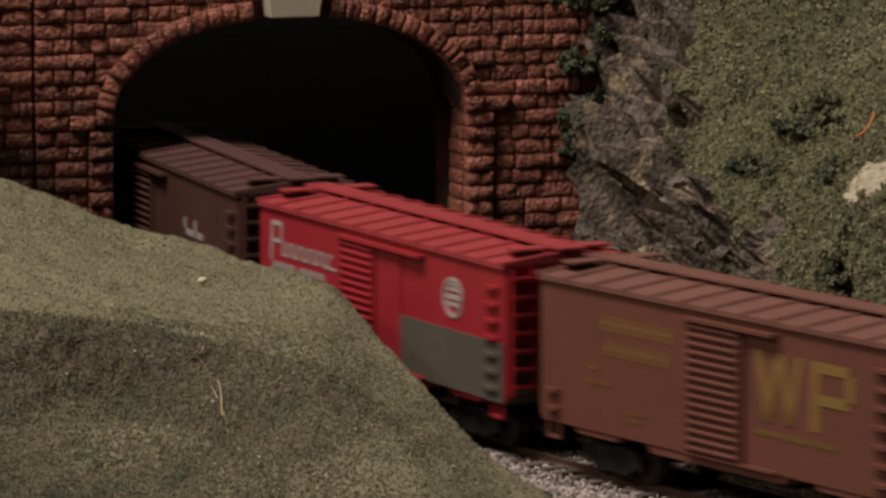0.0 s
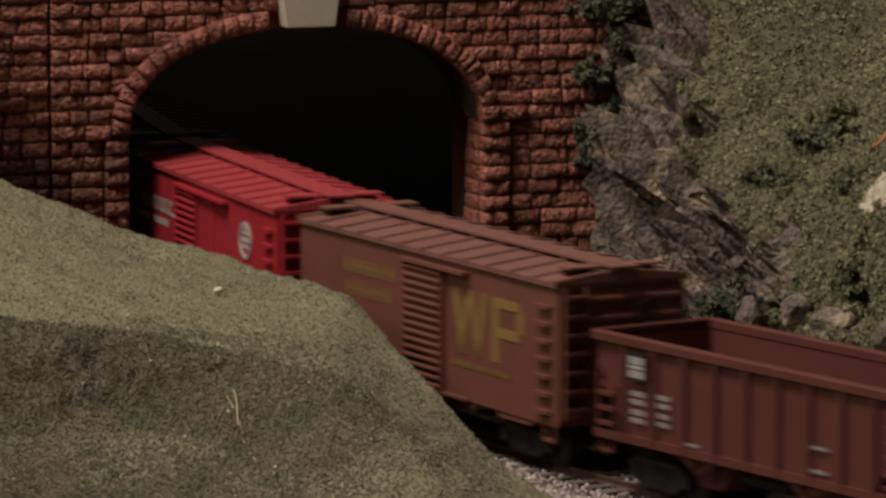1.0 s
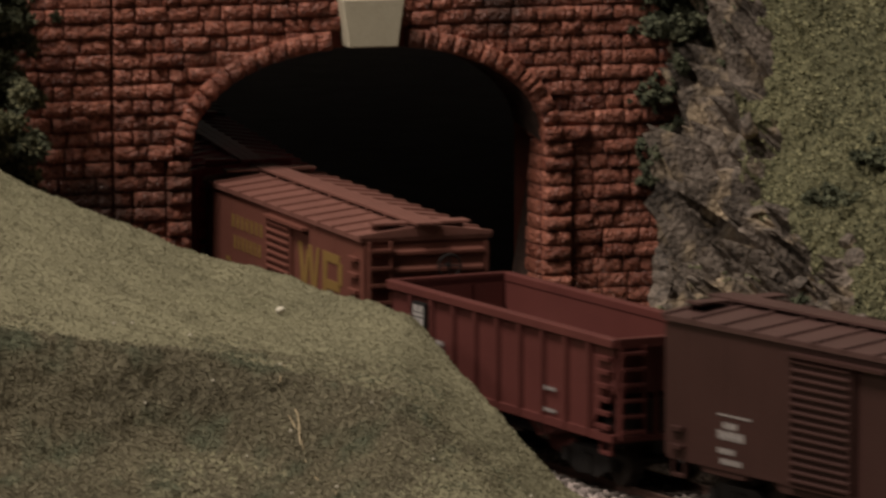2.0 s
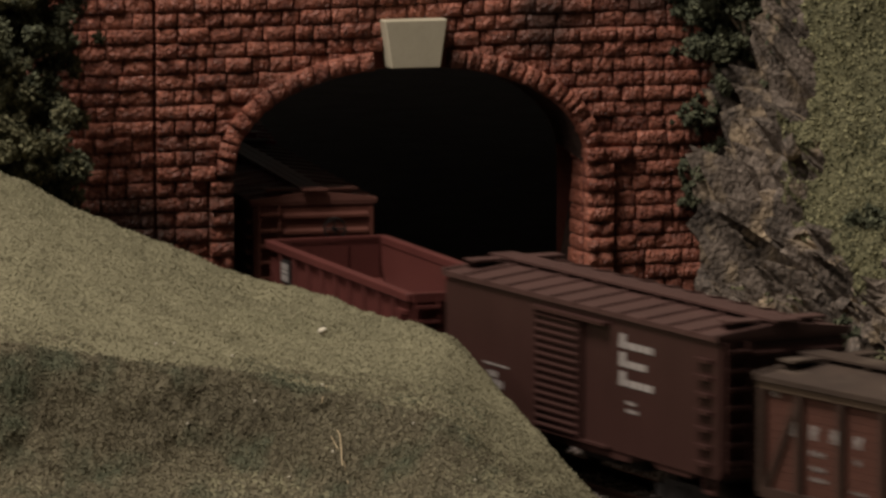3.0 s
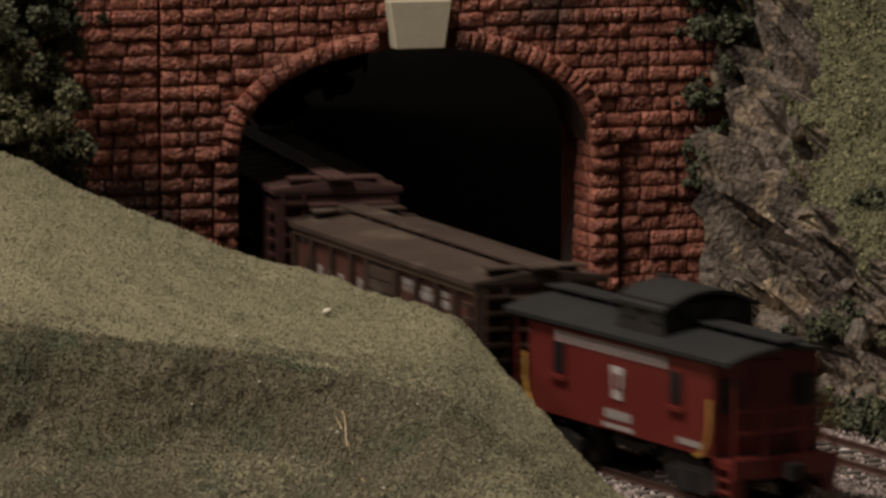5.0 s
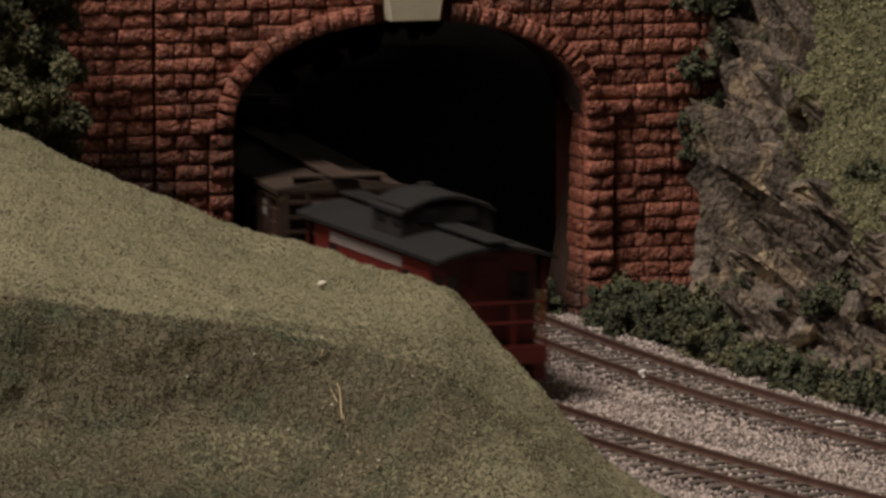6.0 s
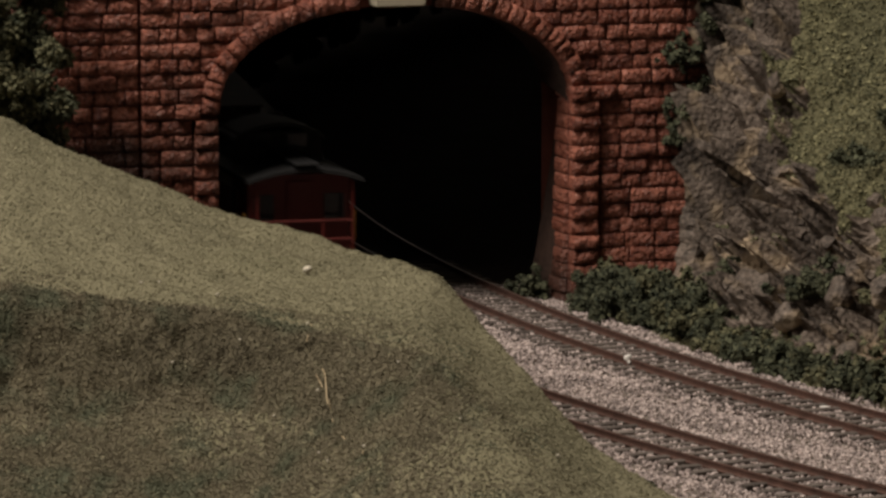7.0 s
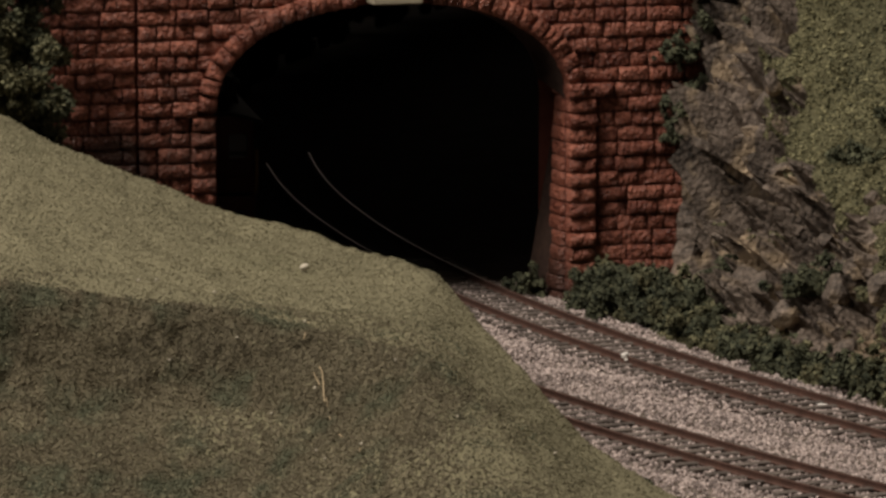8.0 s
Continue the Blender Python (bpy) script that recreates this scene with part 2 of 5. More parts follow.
# ---- the room and the layout's base ----
room = Shape()
room.box(-3.0, 3.0, -2.2, 3.4, -1.15, -1.1)
tagged(part("floor", room, FLOOR), kind="structure")
tagged(part("ceiling", Shape().box(-3.0, 3.0, -2.2, 3.4, 1.45, 1.5), ROOM), kind="structure")
for nm, bx in (("wall_north", (-3.0, 3.0, 3.4, 3.5)), ("wall_south", (-3.0, 3.0, -2.3, -2.2)), ("wall_east", (3.0, 3.1, -2.3, 3.5)), ("wall_west", (-3.1, -3.0, -2.3, 3.5))):
    tagged(part(nm, Shape().box(*bx, -1.1, 1.45), ROOM), kind="structure")
ground = new("ground", raw_mesh("ground", np.array([(-1.4, 0.45, -0.009), (1.5, 0.45, -0.009), (1.5, 3.2, -0.009), (-1.4, 3.2, -0.009)]), np.array([(0, 1, 2, 3)]), (SOIL,)))
tagged(ground, kind="structure")


# ---- tracks ----
def sweep(name, profile, o, s0, s1, step, mats, top=()):
    """A profile (offset, height) carried along the line; top: faces of the profile that take the second material."""
    ss = np.arange(s0, s1 + step / 2, step)
    n, k = len(ss), len(profile)
    v = np.empty((n, k, 3))
    for j, (po, pz) in enumerate(profile):
        x, y, _ = on_line(ss, o + po)
        v[:, j] = np.stack([x, y, np.full(n, pz)], 1)
    i, j = np.meshgrid(np.arange(n - 1), np.arange(k), indexing="ij")
    i, j = i.ravel(), j.ravel()
    f = np.stack([i * k + j, i * k + (j + 1) % k, (i + 1) * k + (j + 1) % k, (i + 1) * k + j], 1)
    me = raw_mesh(name, v.reshape(-1, 3), f, mats, index=np.isin(j, top).astype(int))
    return me


RAIL = [(-0.0007, -0.0021), (0.0007, -0.0021), (0.0007, -0.0018), (0.0002, -0.0016), (0.0002, -0.0007), (0.00038, -0.0005), (0.00038, -0.0001), (0.00028, 0.0),
        (-0.00028, 0.0), (-0.00038, -0.0001), (-0.00038, -0.0005), (-0.0002, -0.0007), (-0.0002, -0.0016), (-0.0007, -0.0018)]
tie_mesh = Shape().box(-0.0014, 0.0014, -0.0148, 0.0148, -0.0045, -0.0017).mesh("tie", TIE, bevel=0.0002)
RAIL_END = (-0.50, -0.47)
for o in (0.0, FAR_TRACK):
    track = tagged(new("railway_track"), "rusty model rails on brown ties in ballast", "railway track", "the two tracks")
    for side in (-0.00825, 0.00825):
        r = new("rail", sweep("rail", RAIL, o + side, RAIL_END[side > 0], 0.55, 0.006, (RAIL_RUST, RAIL_TOP), top=(7,)))
        r.parent = track
    for i in range(80):
        s = -0.22 + i * 0.0073
        x, y, h = on_line(s, o)
        t = new("tie", tie_mesh)
        t.parent = track
        t.matrix_basis = pose(x + random.uniform(-2e-4, 2e-4), y, random.uniform(-2e-4, 1e-4), 0, 0, math.degrees(h) - 90 + random.uniform(-1.5, 1.5))

rng = np.random.default_rng(7)
bed_profile = [(0.040, -0.009), (0.026, -0.0042), (-0.084, -0.0042), (-0.098, -0.009)]
tagged(new("roadbed", sweep("roadbed", bed_profile, 0.0, -0.7, 0.5, 0.01, (BED,))), kind="structure")
N = 66000
s, o = rng.uniform(-0.17, 0.30, N), rng.uniform(-0.0965, 0.038, N)
rel = np.minimum(np.abs(o), np.abs(o - FAR_TRACK))
on_tie = (rel < 0.0148) & (np.mod(s + 0.22 + 0.0014, 0.0073) < 0.0030)
near_rail = np.abs(rel - 0.00825) < 0.0014
keep = ~(on_tie & (rng.random(N) > 0.05)) & ~near_rail
s, o, rel = s[keep], o[keep], rel[keep]
x, y, _ = on_line(s, o)
z = np.where(rel < 0.0148, -0.0026, np.where(rel < 0.0175, -0.0029, -0.0032)) + rng.uniform(-0.0004, 0.0005, len(s))
z -= np.clip(np.maximum(o - 0.026, -0.084 - o), 0, 1) * 0.33
z += np.where((rel > 0.017), 0.0006 * np.sin(s * 90 + o * 200), 0)
tagged(new("ballast", grains("ballast", np.stack([x, y, z], 1), rng.uniform(0.00038, 0.00072, len(s)), (BALLAST,), OCTA, OCTA_F, rng)),
       "pale pink-grey crushed ballast stones along the tracks", "ballast", kind="stuff")


# ---- the grassy hill before the tracks: crest, shoulder, foot of the steep face, base, for each bearing x / y ----
BEARING = np.array([-0.115, -0.0776, -0.0578, -0.0380, -0.0182, -0.0024, 0.0046, 0.0174, 0.0253, 0.0343, 0.0452, 0.062])
CREST_Y = np.array([1.53, 1.53, 1.53, 1.53, 1.50, 1.46, 1.435, 1.385, 1.372, 1.345, 1.315, 1.27])
CREST_Z = np.array([0.083, 0.0674, 0.0542, 0.0411, 0.0371, 0.0364, 0.0294, 0.0164, 0.0071, 0.0026, 0.0005, -0.003])
SHOULDER_Y = np.array([1.37, 1.37, 1.37, 1.37, 1.355, 1.34, 1.33, 1.30, 1.29, 1.27, 1.25, 1.22])
SHOULDER_Z = np.array([0.048, 0.0436, 0.0412, 0.0376, 0.0350, 0.0315, 0.0240, 0.0120, 0.0045, 0.000, -0.002, -0.004])
FOOT_Y = np.array([1.357, 1.357, 1.357, 1.356, 1.333, 1.30, 1.28, 1.25, 1.24, 1.22, 1.20, 1.17])
FOOT_Z = np.array([0.017, 0.0168, 0.0168, 0.0165, 0.015, 0.013, 0.009, 0.004, 0.0, -0.003, -0.004, -0.006])


def hill_surface():
    b = np.linspace(-0.112, 0.060, 230)
    yy = np.arange(1.15, 1.64, 0.0016)
    col = [np.interp(b, BEARING, a) for a in (CREST_Y, CREST_Z, SHOULDER_Y, SHOULDER_Z, FOOT_Y, FOOT_Z)]
    ker = np.hanning(17)[1:-1]
    ker /= ker.sum()
    col = [np.convolve(np.pad(c, 7, "edge"), ker, "valid") for c in col]
    z = np.empty((len(b), len(yy)))
    for i in range(len(b)):
        cy, cz, sy, sz, fy, fz = (c[i] for c in col)
        z[i] = np.interp(yy, [1.15, fy - 0.05, fy, sy, cy, cy + 0.012, cy + 0.045], [-0.016, min(fz - 0.014, -0.004), fz, sz, cz, cz - 0.006, -0.016])
    k2 = np.hanning(7)[1:-1]
    k2 /= k2.sum()
    z = np.apply_along_axis(lambda r: np.convolve(np.pad(r, 2, "edge"), k2, "valid"), 1, z)
    gb, gy = np.meshgrid(b, yy, indexing="ij")
    p = np.stack([gb * gy, gy, z], 2).reshape(-1, 3)
    up = np.gradient(z, yy, axis=1)
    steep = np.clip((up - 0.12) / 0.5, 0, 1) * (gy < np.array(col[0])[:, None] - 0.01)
    p[:, 2] += 0.0022 * fbm(p, 28, 3) * np.clip((p[:, 2] + 0.01) * 60, 0, 1) + 0.0008 * fbm(p, 160, 3)
    p[:, 1] += steep.ravel() * (0.0020 * fbm(p + 5, 75, 4) + 0.0012 * fbm(p + 9, 260, 3))
    return p, grid_faces(len(b), len(yy)), steep.ravel()


def turf_on(p, f, count, rng, size, lift, weight=None):
    """Points spread over a mesh's faces, evenly by area."""
    a, bb, c, d = (p[f[:, i]] for i in range(4))
    area = np.linalg.norm(np.cross(c - a, d - bb), axis=1)
    area = area if weight is None else area * weight
    pick = rng.choice(len(f), count, p=area / area.sum())
    u, w = rng.random((2, count, 1))
    return (a[pick] * (1 - u) + bb[pick] * u) * (1 - w) + (d[pick] * (1 - u) + c[pick] * u) * w + np.array([0, 0, lift]), rng.uniform(*size, count)


hill_p, hill_f, hill_steep = hill_surface()
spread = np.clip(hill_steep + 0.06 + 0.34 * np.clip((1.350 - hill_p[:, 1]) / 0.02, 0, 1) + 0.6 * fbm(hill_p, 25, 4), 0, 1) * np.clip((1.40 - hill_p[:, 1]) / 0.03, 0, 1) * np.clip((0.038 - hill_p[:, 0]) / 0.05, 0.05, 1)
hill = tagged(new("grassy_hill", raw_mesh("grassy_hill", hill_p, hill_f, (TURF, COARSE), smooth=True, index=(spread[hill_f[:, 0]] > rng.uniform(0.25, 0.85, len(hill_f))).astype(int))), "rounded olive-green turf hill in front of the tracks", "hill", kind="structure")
seen = (hill_p[hill_f[:, 0], 2] > -0.012).astype(float)
c, sz = turf_on(hill_p, hill_f, 160000, rng, (0.00019, 0.00042), 0.0, seen * (1 - 0.75 * hill_steep[hill_f[:, 0]]))
tagged(new("turf", grains("turf", c, sz, (FOAM,), TETRA, TETRA_F, rng)), "fine olive ground-foam turf on the hill", "turf", kind="stuff")
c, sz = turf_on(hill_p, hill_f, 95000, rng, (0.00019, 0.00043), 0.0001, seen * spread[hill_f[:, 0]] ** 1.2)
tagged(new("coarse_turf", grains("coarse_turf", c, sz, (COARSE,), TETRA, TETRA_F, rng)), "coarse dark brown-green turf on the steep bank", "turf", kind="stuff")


# ---- the tunnel portal ----
U_MID, HALF, SPRING, RISE = -0.0582, 0.0538, 0.0570, 0.0297
WALL_TOP, THICK = 0.125, 0.024


def arch(k, grow=0.0):
    """Point of the opening's edge at the angle k (0: right springing, pi: left)."""
    e = 0.92
    cx, sx = math.cos(k), math.sin(k)
    return U_MID + (HALF + grow) * math.copysign(abs(cx) ** e, cx), SPRING + (RISE + grow) * abs(sx) ** e


portal = tagged(new("tunnel_portal"), "red-brown cut stone tunnel portal with a buff keystone", "tunnel portal")
portal.matrix_basis = PORTAL
wall = Shape()
ks = [math.pi * i / 32 for i in range(33)]
edge = [(U_MID + HALF, -0.02)] + [arch(k) for k in ks] + [(U_MID - HALF, -0.02)]
outer = [(0.13, -0.02)] + [(0.13 if k < 0.9 else (-0.24 if k > 2.24 else U_MID + (0.13 - U_MID) * 0 + (0.9 - k) / 1.34 * 0.37 + 0.13), WALL_TOP if 0.05 < k < 3.09 else 0.057) for k in ks] + [(-0.24, -0.02)]
n = len(edge)
for y, flip in ((0.0, False), (THICK, True)):
    wall.add([(u, y, v) for u, v in edge] + [(u, y, v) for u, v in outer], [(i, i + 1, n + i + 1, n + i) for i in range(n - 1)])
# right jamb splays back with height; its upper shade is put into the shape
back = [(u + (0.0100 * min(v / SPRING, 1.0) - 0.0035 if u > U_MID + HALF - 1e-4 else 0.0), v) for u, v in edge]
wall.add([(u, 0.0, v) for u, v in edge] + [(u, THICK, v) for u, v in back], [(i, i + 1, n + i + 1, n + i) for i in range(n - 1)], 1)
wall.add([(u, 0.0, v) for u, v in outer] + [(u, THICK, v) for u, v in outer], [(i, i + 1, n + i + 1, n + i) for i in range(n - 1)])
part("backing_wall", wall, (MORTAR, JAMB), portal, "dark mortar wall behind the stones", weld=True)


def stone_mesh(name, seed, nx=5, nz=4):
    """A rock-faced block, 1 wide, 1 deep (from y = -1 to 0) and 1 high, about its middle."""
    r = random.Random(seed)
    sh, pts = Shape(), {}
    for i in range(nx + 1):
        for j in range(nz + 1):
            bx, bz = i in (0, nx), j in (0, nz)
            u = (-0.5, -0.45, -0.16, 0.16, 0.45, 0.5)[i] + (0 if bx else r.uniform(-0.05, 0.05) * (1 if i in (2, 3) else 0.4))
            w = (-0.5, -0.40, 0.0, 0.40, 0.5)[j] + (0 if bz else r.uniform(-0.05, 0.05))
            d = -0.74 - 0.08 * r.random() if (bx and bz) else (-0.80 - 0.07 * r.random() if bx else -0.82 - 0.07 * r.random() if bz else -1.0 - 0.32 * (r.random() - 0.5))
            if bx:
                u += r.uniform(-0.012, 0.012)
            pts[i, j] = (u, d, w * (0.97 if bz else 1) + (r.uniform(-0.025, 0.025) if bz else 0))
    keys = list(pts)
    sh.add([pts[k] for k in keys], [tuple(keys.index(q) for q in ((i, j), (i + 1, j), (i + 1, j + 1), (i, j + 1))) for i in range(nx) for j in range(nz)])
    rim = [(i, 0) for i in range(nx + 1)] + [(nx, j) for j in range(1, nz + 1)] + [(i, nz) for i in range(nx - 1, -1, -1)] + [(0, j) for j in range(nz - 1, 0, -1)]
    v = [pts[k] for k in rim] + [(pts[k][0] * 1.0, 0.15, pts[k][2]) for k in rim]
    m = len(rim)
    sh.add(v, [(i, (i + 1) % m, m + (i + 1) % m, m + i) for i in range(m)])
    return sh.mesh(name, STONE, smooth=True, weld=True)


stones = [stone_mesh("wall_stone", 40 + i) for i in range(14)]


def lay_stone(name, u, v, w, h, depth, turn=0.0, extra=0.0):
    ob = new(name, random.choice(stones))
    ob.parent = portal
    ob.matrix_basis = pose(u, 0.0005, v, 0, turn, 0) @ Matrix.Diagonal((w, depth + extra, h, 1))
    return ob


COURSE, RING = 0.00443, 0.0056


def course_shift(u):
    """The courses on the far side of the keystone lie a little lower."""
    return -0.0015 * min(max((-0.03 - u) / 0.055, 0.0), 1.0)


random.seed(5)
for j in range(30):
    v0 = -0.0049 + j * COURSE
    v = v0 + COURSE / 2
    if v < SPRING:
        gap = HALF + 0.0
    else:
        top = max(0.0, (v + COURSE * 0.3 - SPRING) / (RISE + RING))
        gap = (HALF + RING) * (1 - top ** 2.17) ** 0.46 if top < 1 else 0.0
    zones = [(-0.175, -0.13545, 0.0), (-0.1349, U_MID - gap, 0.0006), (U_MID + gap, U_MID + max(gap, HALF) + 0.0088, 0.0006), (U_MID + max(gap, HALF) + 0.0094, 0.055, 0.0)] if gap and v < SPRING + 0.004 else [(-0.175, -0.13545, 0.0), (-0.1349, U_MID - gap, 0.0006), (U_MID + gap, 0.055, 0.0003)] if gap else [(-0.175, -0.13545, 0.0), (-0.1349, 0.055, 0.0006)]
    for zi, (a, b, proud) in enumerate(zones):
        if b - a < 0.002:
            continue
        cuts = [a]
        quoin = v < SPRING + 0.006
        if quoin and a == U_MID + gap:
            cuts.append(a + (0.0088 if gap > HALF - 1e-6 else 0.006))
        last = b - (0.0075 if (quoin and b == U_MID - gap) else 0.0)
        while cuts[-1] < last - 0.004:
            cuts.append(min(cuts[-1] + random.choice((0.0055, 0.0065, 0.008, 0.0095, 0.0115)), last))
            if last - cuts[-1] < 0.004:
                cuts[-1] = last
        if last < b:
            cuts.append(b)
        for c0, c1 in zip(cuts, cuts[1:]):
            q = quoin and (c0 == U_MID + gap or c1 == U_MID - gap)
            lay_stone("quoin_stone" if q else "wall_stone", (c0 + c1) / 2, v + course_shift((c0 + c1) / 2), (c1 - c0) - 0.00045, COURSE * random.uniform(0.94, 0.985), 0.0024 + proud + (0.0012 if q else 0) + random.uniform(-4e-4, 6e-4))
# the stones that return into the opening at its right side
for j in range(15):
    v = -0.0049 + (j + 0.5) * COURSE
    d0, slant = 0.0008, 0.0100 * min(max(v, 0) / SPRING, 1.0) - 0.0035
    for d1 in (random.uniform(0.0085, 0.0130),):
        dep = (d0 + d1) / 2
        ob = new("jamb_stone", random.choice(stones))
        ob.parent = portal
        ob.matrix_basis = pose(U_MID + HALF + slant * dep / THICK + 0.0004, dep, v, 0, 0, -90) @ Matrix.Diagonal((d1 - d0 - 0.0003, 0.0016 + random.uniform(-2e-4, 4e-4), COURSE * 0.93, 1))
        d0 = d1
# the ring of arch stones, evenly spaced along the curve
M = 31
_k = np.linspace(0, math.pi, 801)
_a = np.array([arch(k, RING / 2) for k in _k])
_len = np.concatenate([[0], np.cumsum(np.hypot(*np.diff(_a, axis=0).T))])
for i in range(M):
    k0, k, k1 = (float(np.interp(_len[-1] * (i + f) / M, _len, _k)) for f in (0.0, 0.5, 1.0))
    (u0, v0), (u1, v1) = arch(k, -0.0002), arch(k, RING)
    if abs((u0 + u1) / 2 - U_MID) < 0.0095:
        continue
    (ua, va), (ub, vb) = arch(k0, RING / 2), arch(k1, RING / 2)
    lay_stone("arch_stone", (u0 + u1) / 2, (v0 + v1) / 2, math.hypot(ub - ua, vb - va) * 0.97, RING, 0.0050 + random.uniform(-3e-4, 5e-4), math.degrees(math.atan2(vb - va, ua - ub)))
key = Shape().prism([(U_MID - 0.0075, 0.0868), (U_MID + 0.0075, 0.0868), (U_MID + 0.0096, 0.1010), (U_MID - 0.0096, 0.1010)], 1, -0.0072, 0.001)
part("keystone", key, KEYSTONE, portal, "smooth buff-painted keystone", bevel=0.0004)

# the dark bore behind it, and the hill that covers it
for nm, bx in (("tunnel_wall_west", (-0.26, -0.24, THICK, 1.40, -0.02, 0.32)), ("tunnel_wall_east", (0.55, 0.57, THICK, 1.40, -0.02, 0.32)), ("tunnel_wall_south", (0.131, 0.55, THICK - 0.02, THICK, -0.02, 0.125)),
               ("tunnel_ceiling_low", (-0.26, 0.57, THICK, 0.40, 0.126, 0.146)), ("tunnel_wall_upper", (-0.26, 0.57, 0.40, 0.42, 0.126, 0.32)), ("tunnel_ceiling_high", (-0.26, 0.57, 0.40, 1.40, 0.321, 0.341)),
               # dark sheet added over the roadbed, so that the bore's floor stays unlit-looking
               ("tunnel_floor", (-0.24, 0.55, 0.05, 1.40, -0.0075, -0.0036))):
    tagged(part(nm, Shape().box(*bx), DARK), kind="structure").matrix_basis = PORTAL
gu, gw = np.meshgrid(np.linspace(-0.75, 0.8, 90), np.linspace(0.03, 1.40, 90), indexing="ij")
away = np.minimum(np.minimum(gu + 0.75, 0.8 - gu), gw - 0.03)
mz = -0.01 + 0.175 * np.clip(away / 0.18, 0, 1) ** 0.6 + 0.21 * np.clip((away - 0.12) / 0.12, 0, 1) * np.clip((gw - 0.26) / 0.12, 0, 1)
mz = np.where((gw < 0.6) & (gu > -0.24) & (gu < 0.12), np.maximum(mz, 0.149 + 0.12 * gw), mz)
mp = np.stack([gu, gw, mz], 2).reshape(-1, 3)
mp[:, 2] += 0.012 * fbm(mp, 9, 4)
cover = tagged(new("hill_above_tunnel", raw_mesh("hill_above_tunnel", mp, grid_faces(90, 90), (TURF,), smooth=True)), kind="structure")
cover.matrix_basis = PORTAL


# ---- the rocky slope beyond the tracks ----
def crags(p, scale):
    """Broken facets: each cell of rock has its own height and tilt."""
    out = np.empty(len(p))
    for i, a in enumerate(p):
        v = Vector(a) * scale
        d, pts = noise.voronoi(v)
        c = pts[0]
        t = noise.cell_vector(c * 7.3 + Vector((0.5, 0.5, 0.5)))
        crack = min(1.0, (d[1] - d[0]) * 5.0)
        out[i] = 0.7 * (t.x - 0.5) + (v - c).dot(Vector((t.y - 0.5, t.z - 0.5, t.x - 0.4))) * 1.7 - 0.9 * (1 - crack)
    return out


GRASS_Z = (0.0, 0.035, 0.041, 0.0505, 0.066, 0.081, 0.10, 0.13)  # the grass begins at these x, for each height
GRASS_X = (0.114, 0.1110, 0.103, 0.0960, 0.0960, 0.0965, 0.095, 0.090)
# hollows under ledges: x, z, half width, half height, lean, depth
HOLLOWS = [(0.0835, 0.0385, 0.0085, 0.0026, 0.30, 0.011), (0.0720, 0.0150, 0.0050, 0.0050, 0.0, 0.010), (0.0990, 0.0374, 0.0030, 0.0024, 0.0, 0.008), (0.0870, 0.0205, 0.0075, 0.0018, -0.3, 0.009),
           (0.0965, 0.0165, 0.0060, 0.0020, -0.2, 0.009), (0.0985, 0.0640, 0.0024, 0.0036, 1.0, 0.007), (0.0900, 0.0540, 0.0045, 0.0018, 0.8, 0.006), (0.1090, 0.0215, 0.0050, 0.0018, -0.4, 0.007), (0.0800, 0.0280, 0.0040, 0.0013, 0.4, 0.006)]


